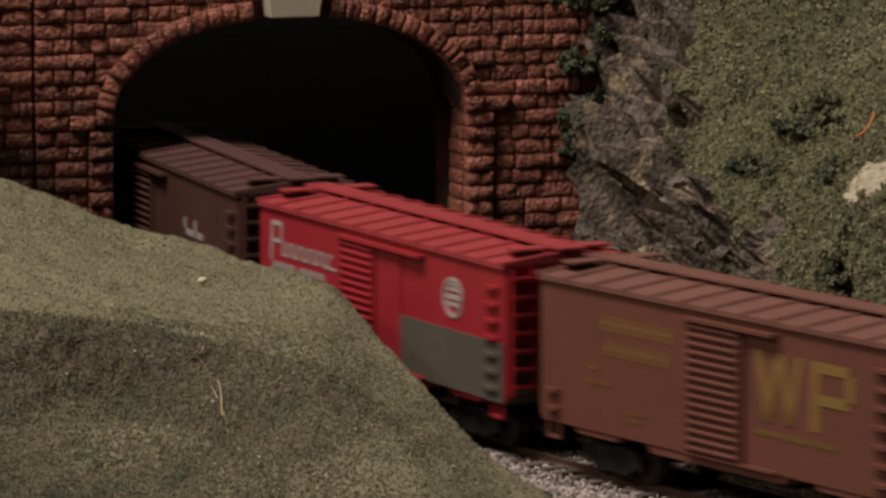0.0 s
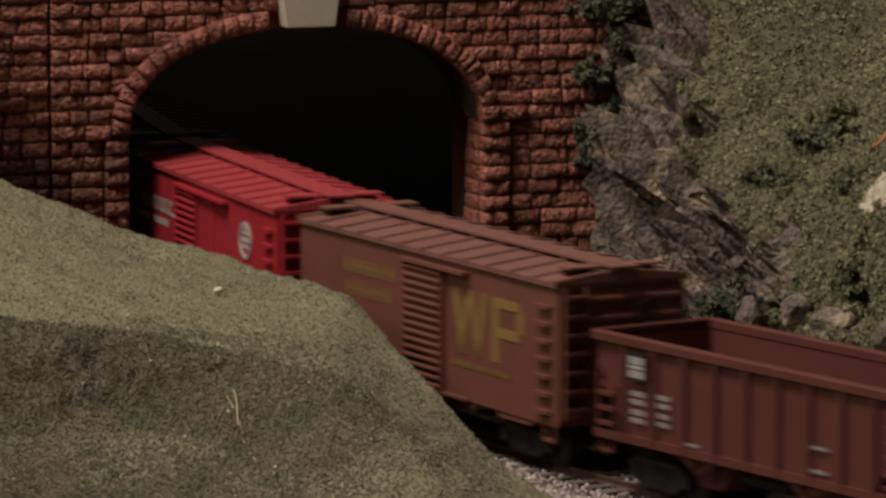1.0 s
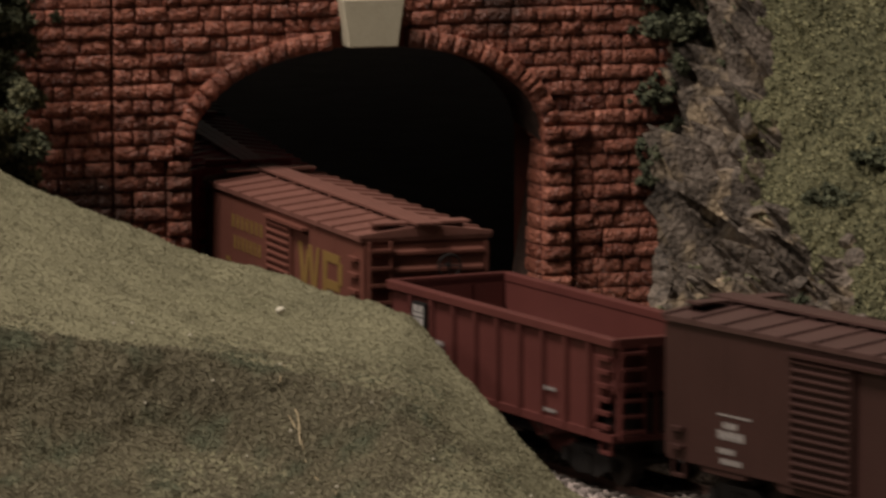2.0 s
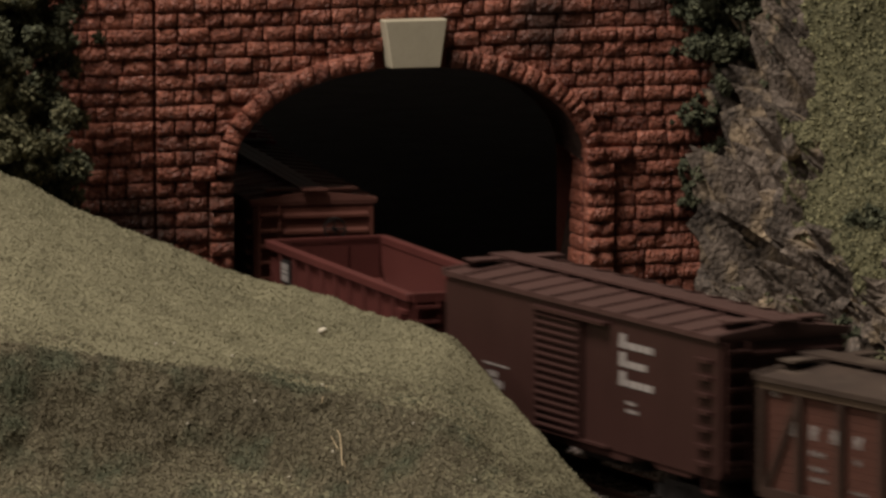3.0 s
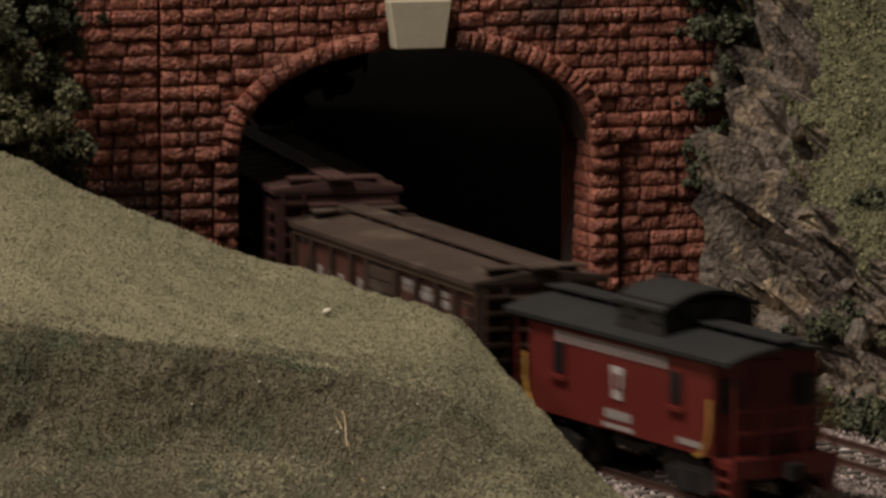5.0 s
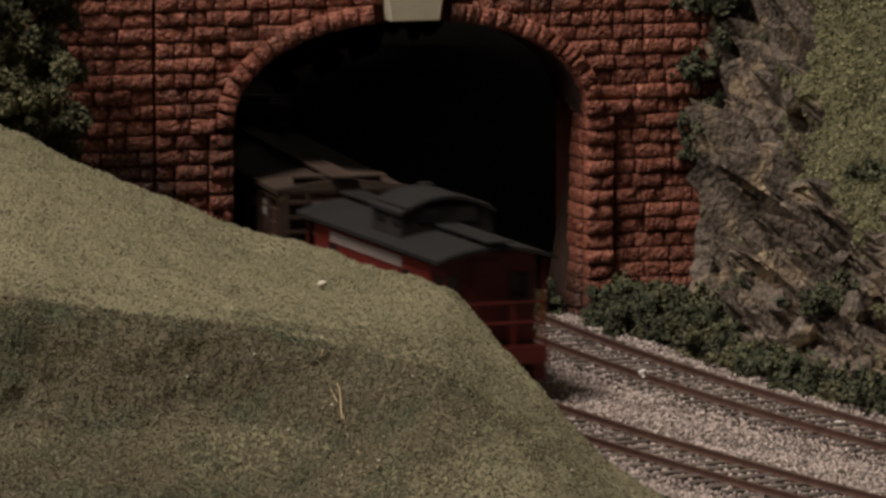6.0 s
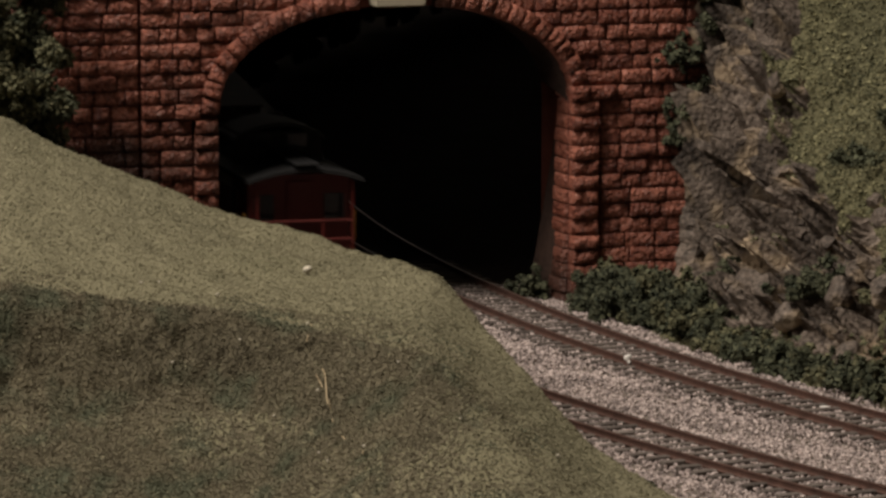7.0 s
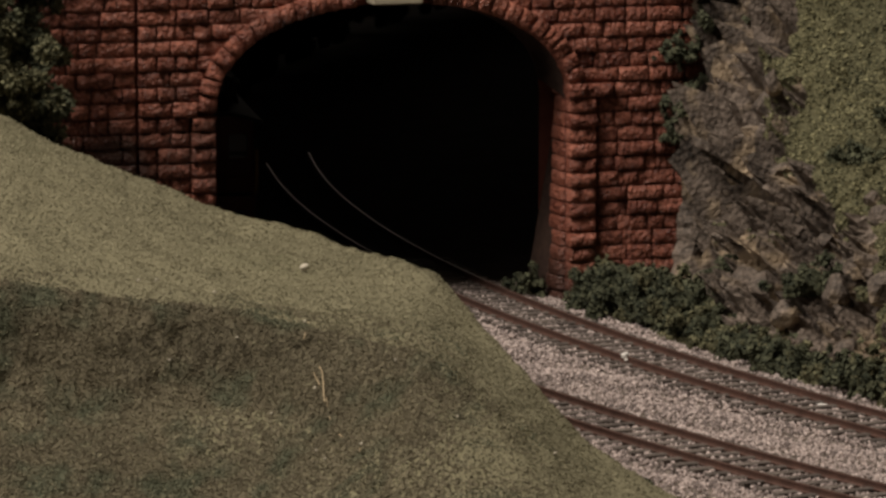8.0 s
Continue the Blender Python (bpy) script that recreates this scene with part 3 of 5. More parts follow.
def slope_surface():
    ss, ee = np.arange(-0.15, 0.17, 0.0010), np.concatenate([np.arange(0.0, 0.09, 0.0007), np.arange(0.09, 0.20, 0.002)])
    gs, ge = np.meshgrid(ss, ee, indexing="ij")
    x, y, _ = on_line(gs.ravel(), (FAR_TRACK - 0.024 - ge).ravel())
    near = np.clip((-0.050 - gs) / 0.055, 0, 1)  # 1 beside the portal
    foot = 0.008 + 0.023 * near + 0.003 * np.sin(gs * 60)
    e1 = np.clip(ge - foot, 0, None)
    cliff = 0.045 + 0.080 * near
    steep = 1.55 + 6.0 * near ** 1.3
    z = np.minimum(e1 * steep, cliff + (e1 - cliff / steep) * 0.95)
    z = np.where(e1 <= 0, -0.004 + 0.004 * ge / foot, z)
    p = np.stack([x, y, z.ravel()], 1)
    rise = np.clip(p[:, 2] / 0.012, 0, 1)
    patch = fbm(p, 60, 4)
    edge_x = np.interp(p[:, 2], GRASS_Z, GRASS_X)
    grass = np.clip((p[:, 0] - edge_x + 0.010 * patch) / 0.004, 0, 1) * np.clip((p[:, 2] - 0.030 + 0.014 * np.clip((p[:, 0] - 0.108) / 0.012, 0, 1) + 0.03 * patch) / 0.006, 0, 1)
    grass = np.clip(grass + np.clip(fbm(p + 2, 55, 5) * 2.4 - 0.42 - 0.5 * (p[:, 0] < edge_x - 0.006) * (p[:, 2] > 0.03), 0, 0.85), 0, 1)
    grass = np.where(e1.ravel() <= 0, 0.75, grass)
    amp = rise * (1 - 0.86 * grass)
    hollow = np.zeros(len(p))
    for hx, hz, rx, rz, lean, deep in HOLLOWS:
        dx = p[:, 0] - hx + 0.0025 * patch
        dz = p[:, 2] - hz - lean * dx + 0.002 * fbm(p + 6, 150, 3)
        d = (dx / rx) ** 2 + (dz / rz) ** 2
        hollow -= deep * np.exp(-d ** 2)
        hollow += 0.35 * deep * np.exp(-(dx / rx) ** 2 - ((dz - 1.9 * rz) / rz) ** 2)
    h = np.interp(gs.ravel(), TRACK_S, _head)
    warp = p + 0.006 * np.stack([fbm(p + k, 40, 3) for k in (3.0, 17.0, 31.0)], 1)
    out = 1.25 * amp * (0.0055 * crags(warp, 34) + 0.0075 * crags(warp + 4, 80) + 0.0068 * crags(warp + 8, 190) + 0.0036 * crags(warp + 8, 430) + 0.0085 * fbm(p, 55, 5) + 0.0018 * fbm(p, 380, 3))
    p[:, 0] -= np.cos(h) * (out * 0.8 + hollow)
    p[:, 1] -= np.sin(h) * (out * 0.8 + hollow)
    p[:, 2] += out * 0.6 + rise * grass * 0.004 * fbm(p, 55, 4)
    return p, grid_faces(len(ss), len(ee)), grass


slope_p, slope_f, grass = slope_surface()
PORTAL_N = np.array([math.sin(radians(18)), -math.cos(radians(18)), 0])
slope_f = slope_f[(slope_p[slope_f[:, 0]] - np.array(PORTAL.translation)) @ PORTAL_N > -0.02]
bare = np.linalg.norm((slope_p - np.array([0.1435, 1.5290, 0.0530])) * np.array([0.75, 0.35, 0.8]), axis=1) + 0.003 * fbm(slope_p, 130, 3) < 0.0052
grass = np.where(bare, 0.0, grass)
kind = np.where(bare[slope_f[:, 0]], 2, (grass[slope_f[:, 0]] > 0.62).astype(int))
tagged(new("rock_slope", raw_mesh("rock_slope", slope_p, slope_f, (ROCK, SLOPE_TURF, PLASTER), smooth=False, index=kind)), "rugged grey-brown rock face with grass on top", "rock slope", kind="structure")
front = (slope_p[slope_f[:, 0]] - np.array(PORTAL.translation)) @ PORTAL_N > 0.0
c, sz = turf_on(slope_p, slope_f, 100000, rng, (0.0003, 0.00075), 0.0002, np.clip(grass[slope_f[:, 0]] - 0.35, 0.0, 1) * front)
tagged(new("slope_turf", grains("slope_turf", c, sz, (GRASS,), TETRA, TETRA_F, rng)), "coarse olive foam grass on the slope", "grass", kind="stuff")


# the upright slab between the portal and the rocks
def rock_slab():
    n, v = 46, []
    for i in range(n):
        t = i / (n - 1)
        u, z, wide = 0.0262 + 0.0168 * t, -0.004 + 0.0875 * t, 0.0095 * (1 - t) ** 0.6 + 0.0022
        for a, d in ((0.0, 0.004), (0.0002, -0.0022), (0.0016, -0.0066), (0.0036, -0.0082), (0.70 * wide, -0.0072), (wide, -0.0036), (wide, 0.004)):
            v.append((u + a, d * (1 - 0.3 * t), z))
    v = np.array(v)
    v[:, 0] += 0.0016 * fbm(v, 90, 4) + 0.0009 * fbm(v + 3, 330, 3)
    v[:, 1] += 0.0022 * fbm(v + 7, 110, 4) + 0.0007 * fbm(v + 5, 420, 3)
    ob = new("rock_slab", raw_mesh("rock_slab", v, grid_faces(n, 7), (ROCK,)))
    ob.matrix_basis = PORTAL
    return tagged(ob, "upright grey rock slab leaning against the portal", "rock slab")


rock_slab()

# ---- bushes of clump foliage ----
def bush(x, y, z, r, h, mat, label, seed, count=2600):
    rg = np.random.default_rng(seed)
    count, k = int(2.5e7 * r * r) + 350, 54
    blobs = rg.normal(size=(k, 3)) * np.array([r, r, h]) * 0.48
    blobs[:, 2] = np.abs(blobs[:, 2]) * 1.1
    rad = rg.uniform(0.08, 0.24, k) * r
    pick = rg.choice(k, count, p=rad ** 2 / (rad ** 2).sum())
    d = rg.normal(size=(count, 3))
    d /= np.linalg.norm(d, axis=1, keepdims=True)
    p = blobs[pick] + d * (rad[pick] * rg.uniform(0.5, 1.45, count))[:, None]
    p[:, 2] = np.maximum(p[:, 2], -0.1 * h)
    core = grains("bush", np.concatenate([p, blobs]), np.concatenate([rg.uniform(0.0003, 0.00095, count), rad * 0.9]), (mat,), TETRA, TETRA_F, rg)
    ob = new("bush", core)
    ob.location = (x, y, z)
    return tagged(ob, label, "bush", "clump foliage bushes")


def slope_z(x, y):
    d = (slope_p[:, 0] - x) ** 2 + (slope_p[:, 1] - y) ** 2
    return slope_p[d.argmin(), 2]


random.seed(11)
for i in range(44):
    s = -0.118 + i * 0.0072
    tall = s < -0.045
    x, y, _ = on_line(s, FAR_TRACK - 0.0265 - random.uniform(0, 0.004) - (0.006 if tall else 0))
    bush(x, y, max(slope_z(x, y), -0.003), random.uniform(0.0048, 0.0078) + (0.004 if tall else 0), random.uniform(0.0036, 0.0066) + (0.0035 if tall else 0), LEAF if i % 3 else LEAF_OLIVE, "dark green foam bush at the foot of the rocks", 100 + i)


# ---- rolling stock: x runs along the car towards its rear, -y is the side that the viewer sees ----
CARS, WHEELS = [], []
W2 = 0.0178


def wheel_shape():
    sh = Shape().rod((0, -0.0115, 0), (0, 0.0115, 0), 0.0011, 8)
    for sgn in (-1, 1):
        sh.rod((0, sgn * 0.0072, 0), (0, sgn * 0.0080, 0), 0.0062, 18).rod((0, sgn * 0.0079, 0), (0, sgn * 0.0102, 0), 0.0055, 18)
    return sh


wheel_mesh = wheel_shape().mesh("wheelset", WHEEL)


def side_frame(y):
    sh = Shape()
    sh.prism([(-0.0125, 0.0062), (-0.0125, 0.0040), (-0.0095, 0.0036), (-0.005, 0.0016), (0.005, 0.0016), (0.0095, 0.0036), (0.0125, 0.0040), (0.0125, 0.0062), (0.007, 0.0086), (-0.007, 0.0086)], 1, y - 0.0007, y + 0.0007)
    for x in (-0.0105, 0.0105):
        sh.box(x - 0.0017, x + 0.0017, y - 0.0013, y + 0.0013, 0.0038, 0.0070)
    for x in (-0.002, 0, 0.002):
        sh.rod((x, y - 0.001 if y < 0 else y + 0.001, 0.0022), (x, y - 0.001 if y < 0 else y + 0.001, 0.0072), 0.0008, 6)
    return sh.mesh("side_frame", BLACK)


frame_l, frame_r = side_frame(-0.0128), side_frame(0.0128)
bolster_mesh = Shape().box(-0.003, 0.003, -0.012, 0.012, 0.005, 0.0095).mesh("bolster", BLACK)


def truck(car, x, swivel):
    tr = new("truck", bolster_mesh)
    tr.parent = car
    tr.matrix_basis = pose(x, 0, 0, 0, 0, swivel)
    for m in (frame_l, frame_r):
        new(m.name.split(".")[0], m).parent = tr
    for wx in (-0.0105, 0.0105):
        w = new("wheelset", wheel_mesh)
        w.parent = tr
        base = pose(wx, 0, 0.0055)
        w.matrix_basis = base
        WHEELS.append((w, base))


def undercarriage(car, length, half, deep=0.0):
    part("centre_sill", Shape().box(-length / 2 + 0.004, length / 2 - 0.004, -0.0035, 0.0035, 0.0085, 0.0125), BLACK, car, "black underframe")
    for i in range(7):
        x = -length / 2 + length * (i + 0.5) / 7
        part("cross_bearer", Shape().box(x - 0.0008, x + 0.0008, -0.0145, 0.0145, 0.0102, 0.0128), BLACK, car)
    part("air_tank", Shape().rod((-0.012, -0.0075, 0.0092), (0.006, -0.0075, 0.0092), 0.0028, 10), BLACK, car)
    part("brake_cylinder", Shape().box(0.014, 0.022, -0.011, -0.004, 0.0072, 0.0112), BLACK, car, bevel=0.0005)
    for sgn in (-1, 1):
        cp = Shape().box(0, 0.0075, -0.0012, 0.0012, 0.0085, 0.0108).box(0.0055, 0.0085, -0.0022, 0.0022, 0.0078, 0.0116)
        c = part("coupler", cp, BLACK, car)
        c.matrix_basis = pose(sgn * (length / 2 - 0.001), 0, 0, 0, 0, 0 if sgn > 0 else 180)
        truck(car, sgn * half, sgn * math.degrees(0.7 * half))


def ladder(car, mat, x0, x1, y, z0, z1, rungs, rails=True, name="ladder"):
    """A ladder in the plane y, with rungs that stand off the side."""
    out = math.copysign(1, y)
    for i in range(rungs):
        z = z0 + (z1 - z0) * (i + 0.5) / rungs
        part("rung", Shape().box(x0, x1, min(y, y + out * 0.0014), max(y, y + out * 0.0014), z - 0.0004, z + 0.0006), mat, car)
    if rails:
        for x in (x0, x1):
            part("ladder_rail", Shape().box(x - 0.0004, x + 0.0004, min(y, y + out * 0.0009), max(y, y + out * 0.0009), z0 - 0.0005, z1 + 0.0003), mat, car)


def end_ladder(car, mat, x, y0, y1, z0, z1, rungs):
    sh, out = Shape(), math.copysign(1, x)
    for i in range(rungs):
        z = z0 + (z1 - z0) * (i + 0.5) / rungs
        sh.box(min(x, x + out * 0.0016), max(x, x + out * 0.0016), y0, y1, z - 0.0004, z + 0.0004)
    for y in (y0, y1):
        sh.box(min(x, x + out * 0.001), max(x, x + out * 0.001), y - 0.0004, y + 0.0004, z0, z1)
    return part("end_ladder", sh, mat, car)


def stirrups(car, mat, length, z):
    for sx in (-1, 1):
        for sy in (-1, 1):
            sh = Shape()
            x, y = sx * (length / 2 - 0.0045), sy * (W2 - 0.0006)
            sh.box(x - 0.0028, x - 0.0021, y - 0.0004, y + 0.0004, z - 0.0035, z).box(x + 0.0021, x + 0.0028, y - 0.0004, y + 0.0004, z - 0.0035, z)
            sh.box(x - 0.0028, x + 0.0028, y - 0.0006, y + 0.0006, z - 0.0042, z - 0.0034)
            part("stirrup_step", sh, mat, car)


def marks(car, mat, rects, y, name="marking", label="plain painted bars", z_lift=0.00012):
    """Thin painted bars on the side: (x, z, width, height[, lean])."""
    sh = Shape()
    for r in rects:
        x, z, w, h = r[:4]
        lean = r[4] if len(r) > 4 else 0.0
        sh.prism([(x, z), (x + w, z), (x + w + lean, z + h), (x + lean, z + h)], 1, y - z_lift, y + 0.0001)
    return part(name, sh, mat, car, label)


def words(x, z, lengths, h, w=0.0009, gap=0.00035, space=0.001):
    """Rows of letter-sized bars, as many as lengths tell."""
    out = []
    for n in lengths:
        for _ in range(n):
            out += [(x, z, 0.30 * w, h), (x + 0.58 * w, z, 0.28 * w, h * 0.94), (x + 0.30 * w, z + 0.42 * h, 0.28 * w, 0.22 * h)]
            x += w + gap
        x += space
    return out


def strokes(rects):
    """Breaks painted blocks into upright strokes, as worn lettering looks from afar."""
    out = []
    for x, z, w, h in rects:
        n = max(1, round(w / 0.0015))
        for i in range(n):
            p = w / n
            out += [(x + i * p, z, p * 0.34, h), (x + i * p + 0.34 * p, z + h * (0.68 if i % 2 else 0.36), p * 0.36, h * 0.3)]
    return out


def louvred(car, mat, x0, x1, z0, z1, ribs, y, name="door", label=""):
    sh = Shape().box(x0, x1, y - 0.0008, y + 0.0005, z0, z1)
    door = part(name, sh, mat, car, label)
    for x in (x0, x1):
        part("door_post", Shape().box(x - 0.0005, x + 0.0005, y - 0.0014, y + 0.0004, z0, z1), mat, door)
    pitch = (z1 - z0) / ribs
    for i in range(ribs):
        z = z0 + pitch * (i + 0.5)
        part("door_rib", Shape().prism([(y - 0.0008, z - pitch * 0.36), (y - 0.0019, z - pitch * 0.10), (y - 0.0019, z + pitch * 0.12), (y - 0.0008, z + pitch * 0.36)], 0, x0 + 0.0006, x1 - 0.0006), mat, door)
    return door


def roof(car, mat, length, he, peak, ribs, over=0.0009, board_mat=None):
    sh = Shape()
    y = W2 + over
    x0, x1 = -length / 2 - 0.0008, length / 2 + 0.0008
    sh.prism([(-y, he - 0.0009), (-y, he + 0.0004), (0, he + peak), (y, he + 0.0004), (y, he - 0.0009)], 0, x0, x1)
    top = part("roof", sh, mat, car, "ribbed metal roof" if ribs > 9 else "")
    for i in range(ribs):
        x = x0 + (x1 - x0) * i / (ribs - 1)
        x = min(max(x, x0 + 0.0006), x1 - 0.0006)
        part("roof_rib", Shape().prism([(-y - 0.0002, he), (-y - 0.0002, he + 0.0009), (0, he + peak + 0.0005), (y + 0.0002, he + 0.0009), (y + 0.0002, he)], 0, x - 0.0008, x + 0.0008), mat, top)
    zt = he + peak + 0.0006
    board = part("running_board", Shape().box(x0 - 0.0022, x1 + 0.0022, -0.00115, 0.00115, zt + 0.0001, zt + 0.0007), board_mat or mat, car)
    for i in range(9):
        x = x0 + (x1 - x0) * (i + 0.5) / 9
        part("board_support", Shape().box(x - 0.0005, x + 0.0005, -0.0037, 0.0037, zt - 0.0009, zt), board_mat or mat, board)
    for k in (-1, 1):
        part("plank", Shape().box(x0 - 0.0022, x1 + 0.0022, k * 0.0025 - 0.00115, k * 0.0025 + 0.00115, zt + 0.0001, zt + 0.0007), board_mat or mat, board)
    for sx in (-1, 1):
        xe = sx * (length / 2 - 0.0045)
        for sy in (-1, 1):
            part("corner_step", Shape().box(xe - 0.0028, xe + 0.0028, min(sy * 0.0042, sy * 0.0135), max(sy * 0.0042, sy * 0.0135), zt - 0.0002, zt + 0.0004).box(xe - 0.0022, xe - 0.0016, min(sy * 0.005, sy * 0.013), max(sy * 0.005, sy * 0.013), zt - 0.0026, zt - 0.0002), board_mat or mat, board)


def car_end(car, mat, length, z0, z1, ribs):
    for sx in (-1, 1):
        sh = Shape()
        x = sx * length / 2
        pitch = (z1 - z0) / ribs
        sh.box(min(x, x + sx * 0.0003), max(x, x + sx * 0.0003), -W2 + 0.0012, W2 - 0.0012, z0, z1)
        panel = part("end_panel", sh, mat, car)
        for y in (-W2, W2 - 0.0012):
            part("corner_post", Shape().box(min(x, x + sx * 0.0008), max(x, x + sx * 0.0008), y, y + 0.0012, z0, z1), mat, panel)
        for i in range(ribs):
            z = z0 + pitch * (i + 0.5)
            part("end_rib", Shape().prism([(x, z - pitch * 0.3), (x + sx * 0.0013, z - pitch * 0.08), (x + sx * 0.0013, z + pitch * 0.08), (x, z + pitch * 0.3)], 1, -W2 + 0.0016, W2 - 0.0016), mat, panel)


def brake_wheel(car, length, z):
    sh = Shape()
    x = length / 2 + 0.0026
    for i in range(12):
        a, b = 6.2832 * i / 12, 6.2832 * (i + 1) / 12
        sh.rod((x, 0.006 + 0.0032 * math.cos(a), z + 0.0032 * math.sin(a)), (x, 0.006 + 0.0032 * math.cos(b), z + 0.0032 * math.sin(b)), 0.0003, 5)
    sh.rod((x, 0.0028, z), (x, 0.0092, z), 0.00025, 5).rod((x, 0.006, z - 0.003), (x, 0.006, z + 0.003), 0.00025, 5).rod((length / 2, 0.006, z), (x, 0.006, z), 0.0006, 6)
    part("brake_wheel", sh, BLACK, car)


def steel_boxcar(label, s0, body, roof_mat, length=0.1430, he=0.0477, hs=0.0130, lower=None, split=0.0, door_mat=None, door=(-0.018, 0.004), second_door=None, ribs=13, rivets=9):
    car = tagged(new("boxcar"), label, "freight car", "the freight train's cars")
    sh = Shape().box(-length / 2, length / 2, -W2, W2, hs, he)
    if lower:
        sh.box(-length / 2 - 0.00012, length / 2 + 0.00012, -W2 - 0.00012, W2 + 0.00012, hs, split, 1)
    part("body", sh, (body, lower or body), car, bevel=0.0)
    for x0, x1, dz in ((-0.34 * length - 0.010, -0.34 * length + 0.010, 0.0016), (-0.028, 0.028, 0.0022), (0.34 * length - 0.010, 0.34 * length + 0.010, 0.0016)):
        part("sill_tab", Shape().prism([(x0, hs), (x1, hs), (x1 - 0.002, hs - dz), (x0 + 0.002, hs - dz)], 1, -W2 + 0.0004, W2 - 0.0004), body, car)
    for i in range(rivets):
        x = -length / 2 + length * (i + 0.5) / rivets
        if not (door[0] - 0.003 < x < (second_door[1] if second_door else door[1]) + 0.003):
            part("panel_seam", Shape().box(x - 0.0002, x + 0.0002, -W2 - 0.00006, W2 + 0.00006, hs + 0.0002, he - 0.001), body, car)
    dm = door_mat or body
    louvred(car, dm, door[0], door[1], hs + 0.0008, he - 0.0036, 15, -W2, label="ribbed sliding door")
    if second_door:
        part("second_door", Shape().box(second_door[0], second_door[1], -W2 - 0.0006, -W2 + 0.0004, hs + 0.0008, he - 0.0036), dm, car, "flat auxiliary door", bevel=0.0002)
    d1 = second_door[1] if second_door else door[1]
    part("door_hood", Shape().box(door[0] - 0.001, d1 + 0.014, -W2 - 0.0024, -W2 + 0.0002, he - 0.0034, he - 0.0026), dm, car)
    part("door_rail", Shape().box(door[0] - 0.001, d1 + 0.014, -W2 - 0.0013, -W2 + 0.0002, hs + 0.0001, hs + 0.0008), dm, car)
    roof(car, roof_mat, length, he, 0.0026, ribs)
    car_end(car, body, length, hs + 0.001, he - 0.002, 7)
    ladder(car, body, length / 2 - 0.0095, length / 2 - 0.0025, -W2, hs + 0.001, he - 0.004, 7, rails=False)
    ladder(car, body, -length / 2 + 0.0025, -length / 2 + 0.0075, -W2, hs + 0.001, hs + 0.010, 2, rails=False, name="grab_irons")
    end_ladder(car, body, length / 2 + 0.0010, -W2 + 0.0015, -W2 + 0.0075, hs + 0.002, he - 0.001, 7)
    brake_wheel(car, length, he - 0.008)
    stirrups(car, body, length, hs)
    undercarriage(car, length, 0.047)
    CARS.append((car, s0, 0.047))
    return car


Y0 = -W2 - 0.0001
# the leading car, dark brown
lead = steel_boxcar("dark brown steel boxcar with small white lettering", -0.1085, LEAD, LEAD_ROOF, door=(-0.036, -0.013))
marks(lead, WHITE, [(0.018 + i * 0.0021, 0.0302 + (0.0018 if i in (0, 5) else 0), 0.0016, 0.0030 if i in (0, 5) else 0.0018, 0.0004) for i in range(9)], Y0)

# red over grey
red = steel_boxcar("bright red boxcar with a grey lower rear and white script", 0.0506, RED, RED_ROOF, lower=None, door=(-0.0200, -0.0005), second_door=(0.0, 0.014))
sh = Shape().box(0.0012, 0.0712, -W2 - 0.0004, -W2 + 0.0002, 0.0130, 0.0280)
part("grey_panel", sh, GREY, red, "grey lower side panel")
for ob in list(red.children_recursive):
    v = [q.co for q in ob.data.vertices]
    if ob.name.split(".")[0] in ("end_rib", "rung", "end_rung", "grab_iron") and v[0].x > 0.06 and sum(q.z for q in v) / len(v) < 0.0275:
        ob.data.materials[0] = GREY
part("grey_panel", Shape().box(0.0714, 0.0720, -W2 + 0.0013, W2 - 0.0013, 0.0130, 0.0278), GREY, red, "grey lower end panel")
script = [(-0.0655, 0.0330, 0.0010, 0.0105, 0.0006), (-0.0645, 0.0425, 0.0060, 0.0012, 0.0002), (-0.0595, 0.0385, 0.0010, 0.0045, 0.0004), (-0.0640, 0.0378, 0.0050, 0.0010, 0.0002)]
script += [(-0.0585 + i * 0.0031, 0.0345, 0.0011, 0.0040, 0.0010) for i in range(10)] + [(-0.0580 + i * 0.0031, 0.0345 + (0.0030 if i % 2 else 0), 0.0026, 0.0009, 0.0002) for i in range(10)]
script += [(-0.0330, 0.0343, 0.0080, 0.0007, 0.0001)]
marks(red, WHITE, script, Y0, "script_marking", "white flowing script strokes")
marks(red, WHITE, words(-0.0640, 0.0308, (8, 9), 0.0020, 0.0014, 0.0004, 0.0022), Y0)
ring = Shape()
for i in range(28):
    a, b = 6.2832 * i / 28, 6.2832 * (i + 1) / 28
    for r0, r1 in ((0.0043, 0.0052),):
        ring.prism([(0.0435 + r0 * math.cos(a), 0.0362 + r0 * math.sin(a)), (0.0435 + r1 * math.cos(a), 0.0362 + r1 * math.sin(a)), (0.0435 + r1 * math.cos(b), 0.0362 + r1 * math.sin(b)), (0.0435 + r0 * math.cos(b), 0.0362 + r0 * math.sin(b))], 1, Y0 - 0.0003, Y0 + 0.0001)
part("round_emblem", ring, WHITE, red, "white ring emblem with bars", weld=True)
marks(red, WHITE, [(0.0405, 0.0340, 0.006, 0.0010), (0.0398, 0.0357, 0.0075, 0.0013), (0.0405, 0.0378, 0.006, 0.0010), (0.0415, 0.0392, 0.004, 0.0008)], Y0, "emblem_bars")

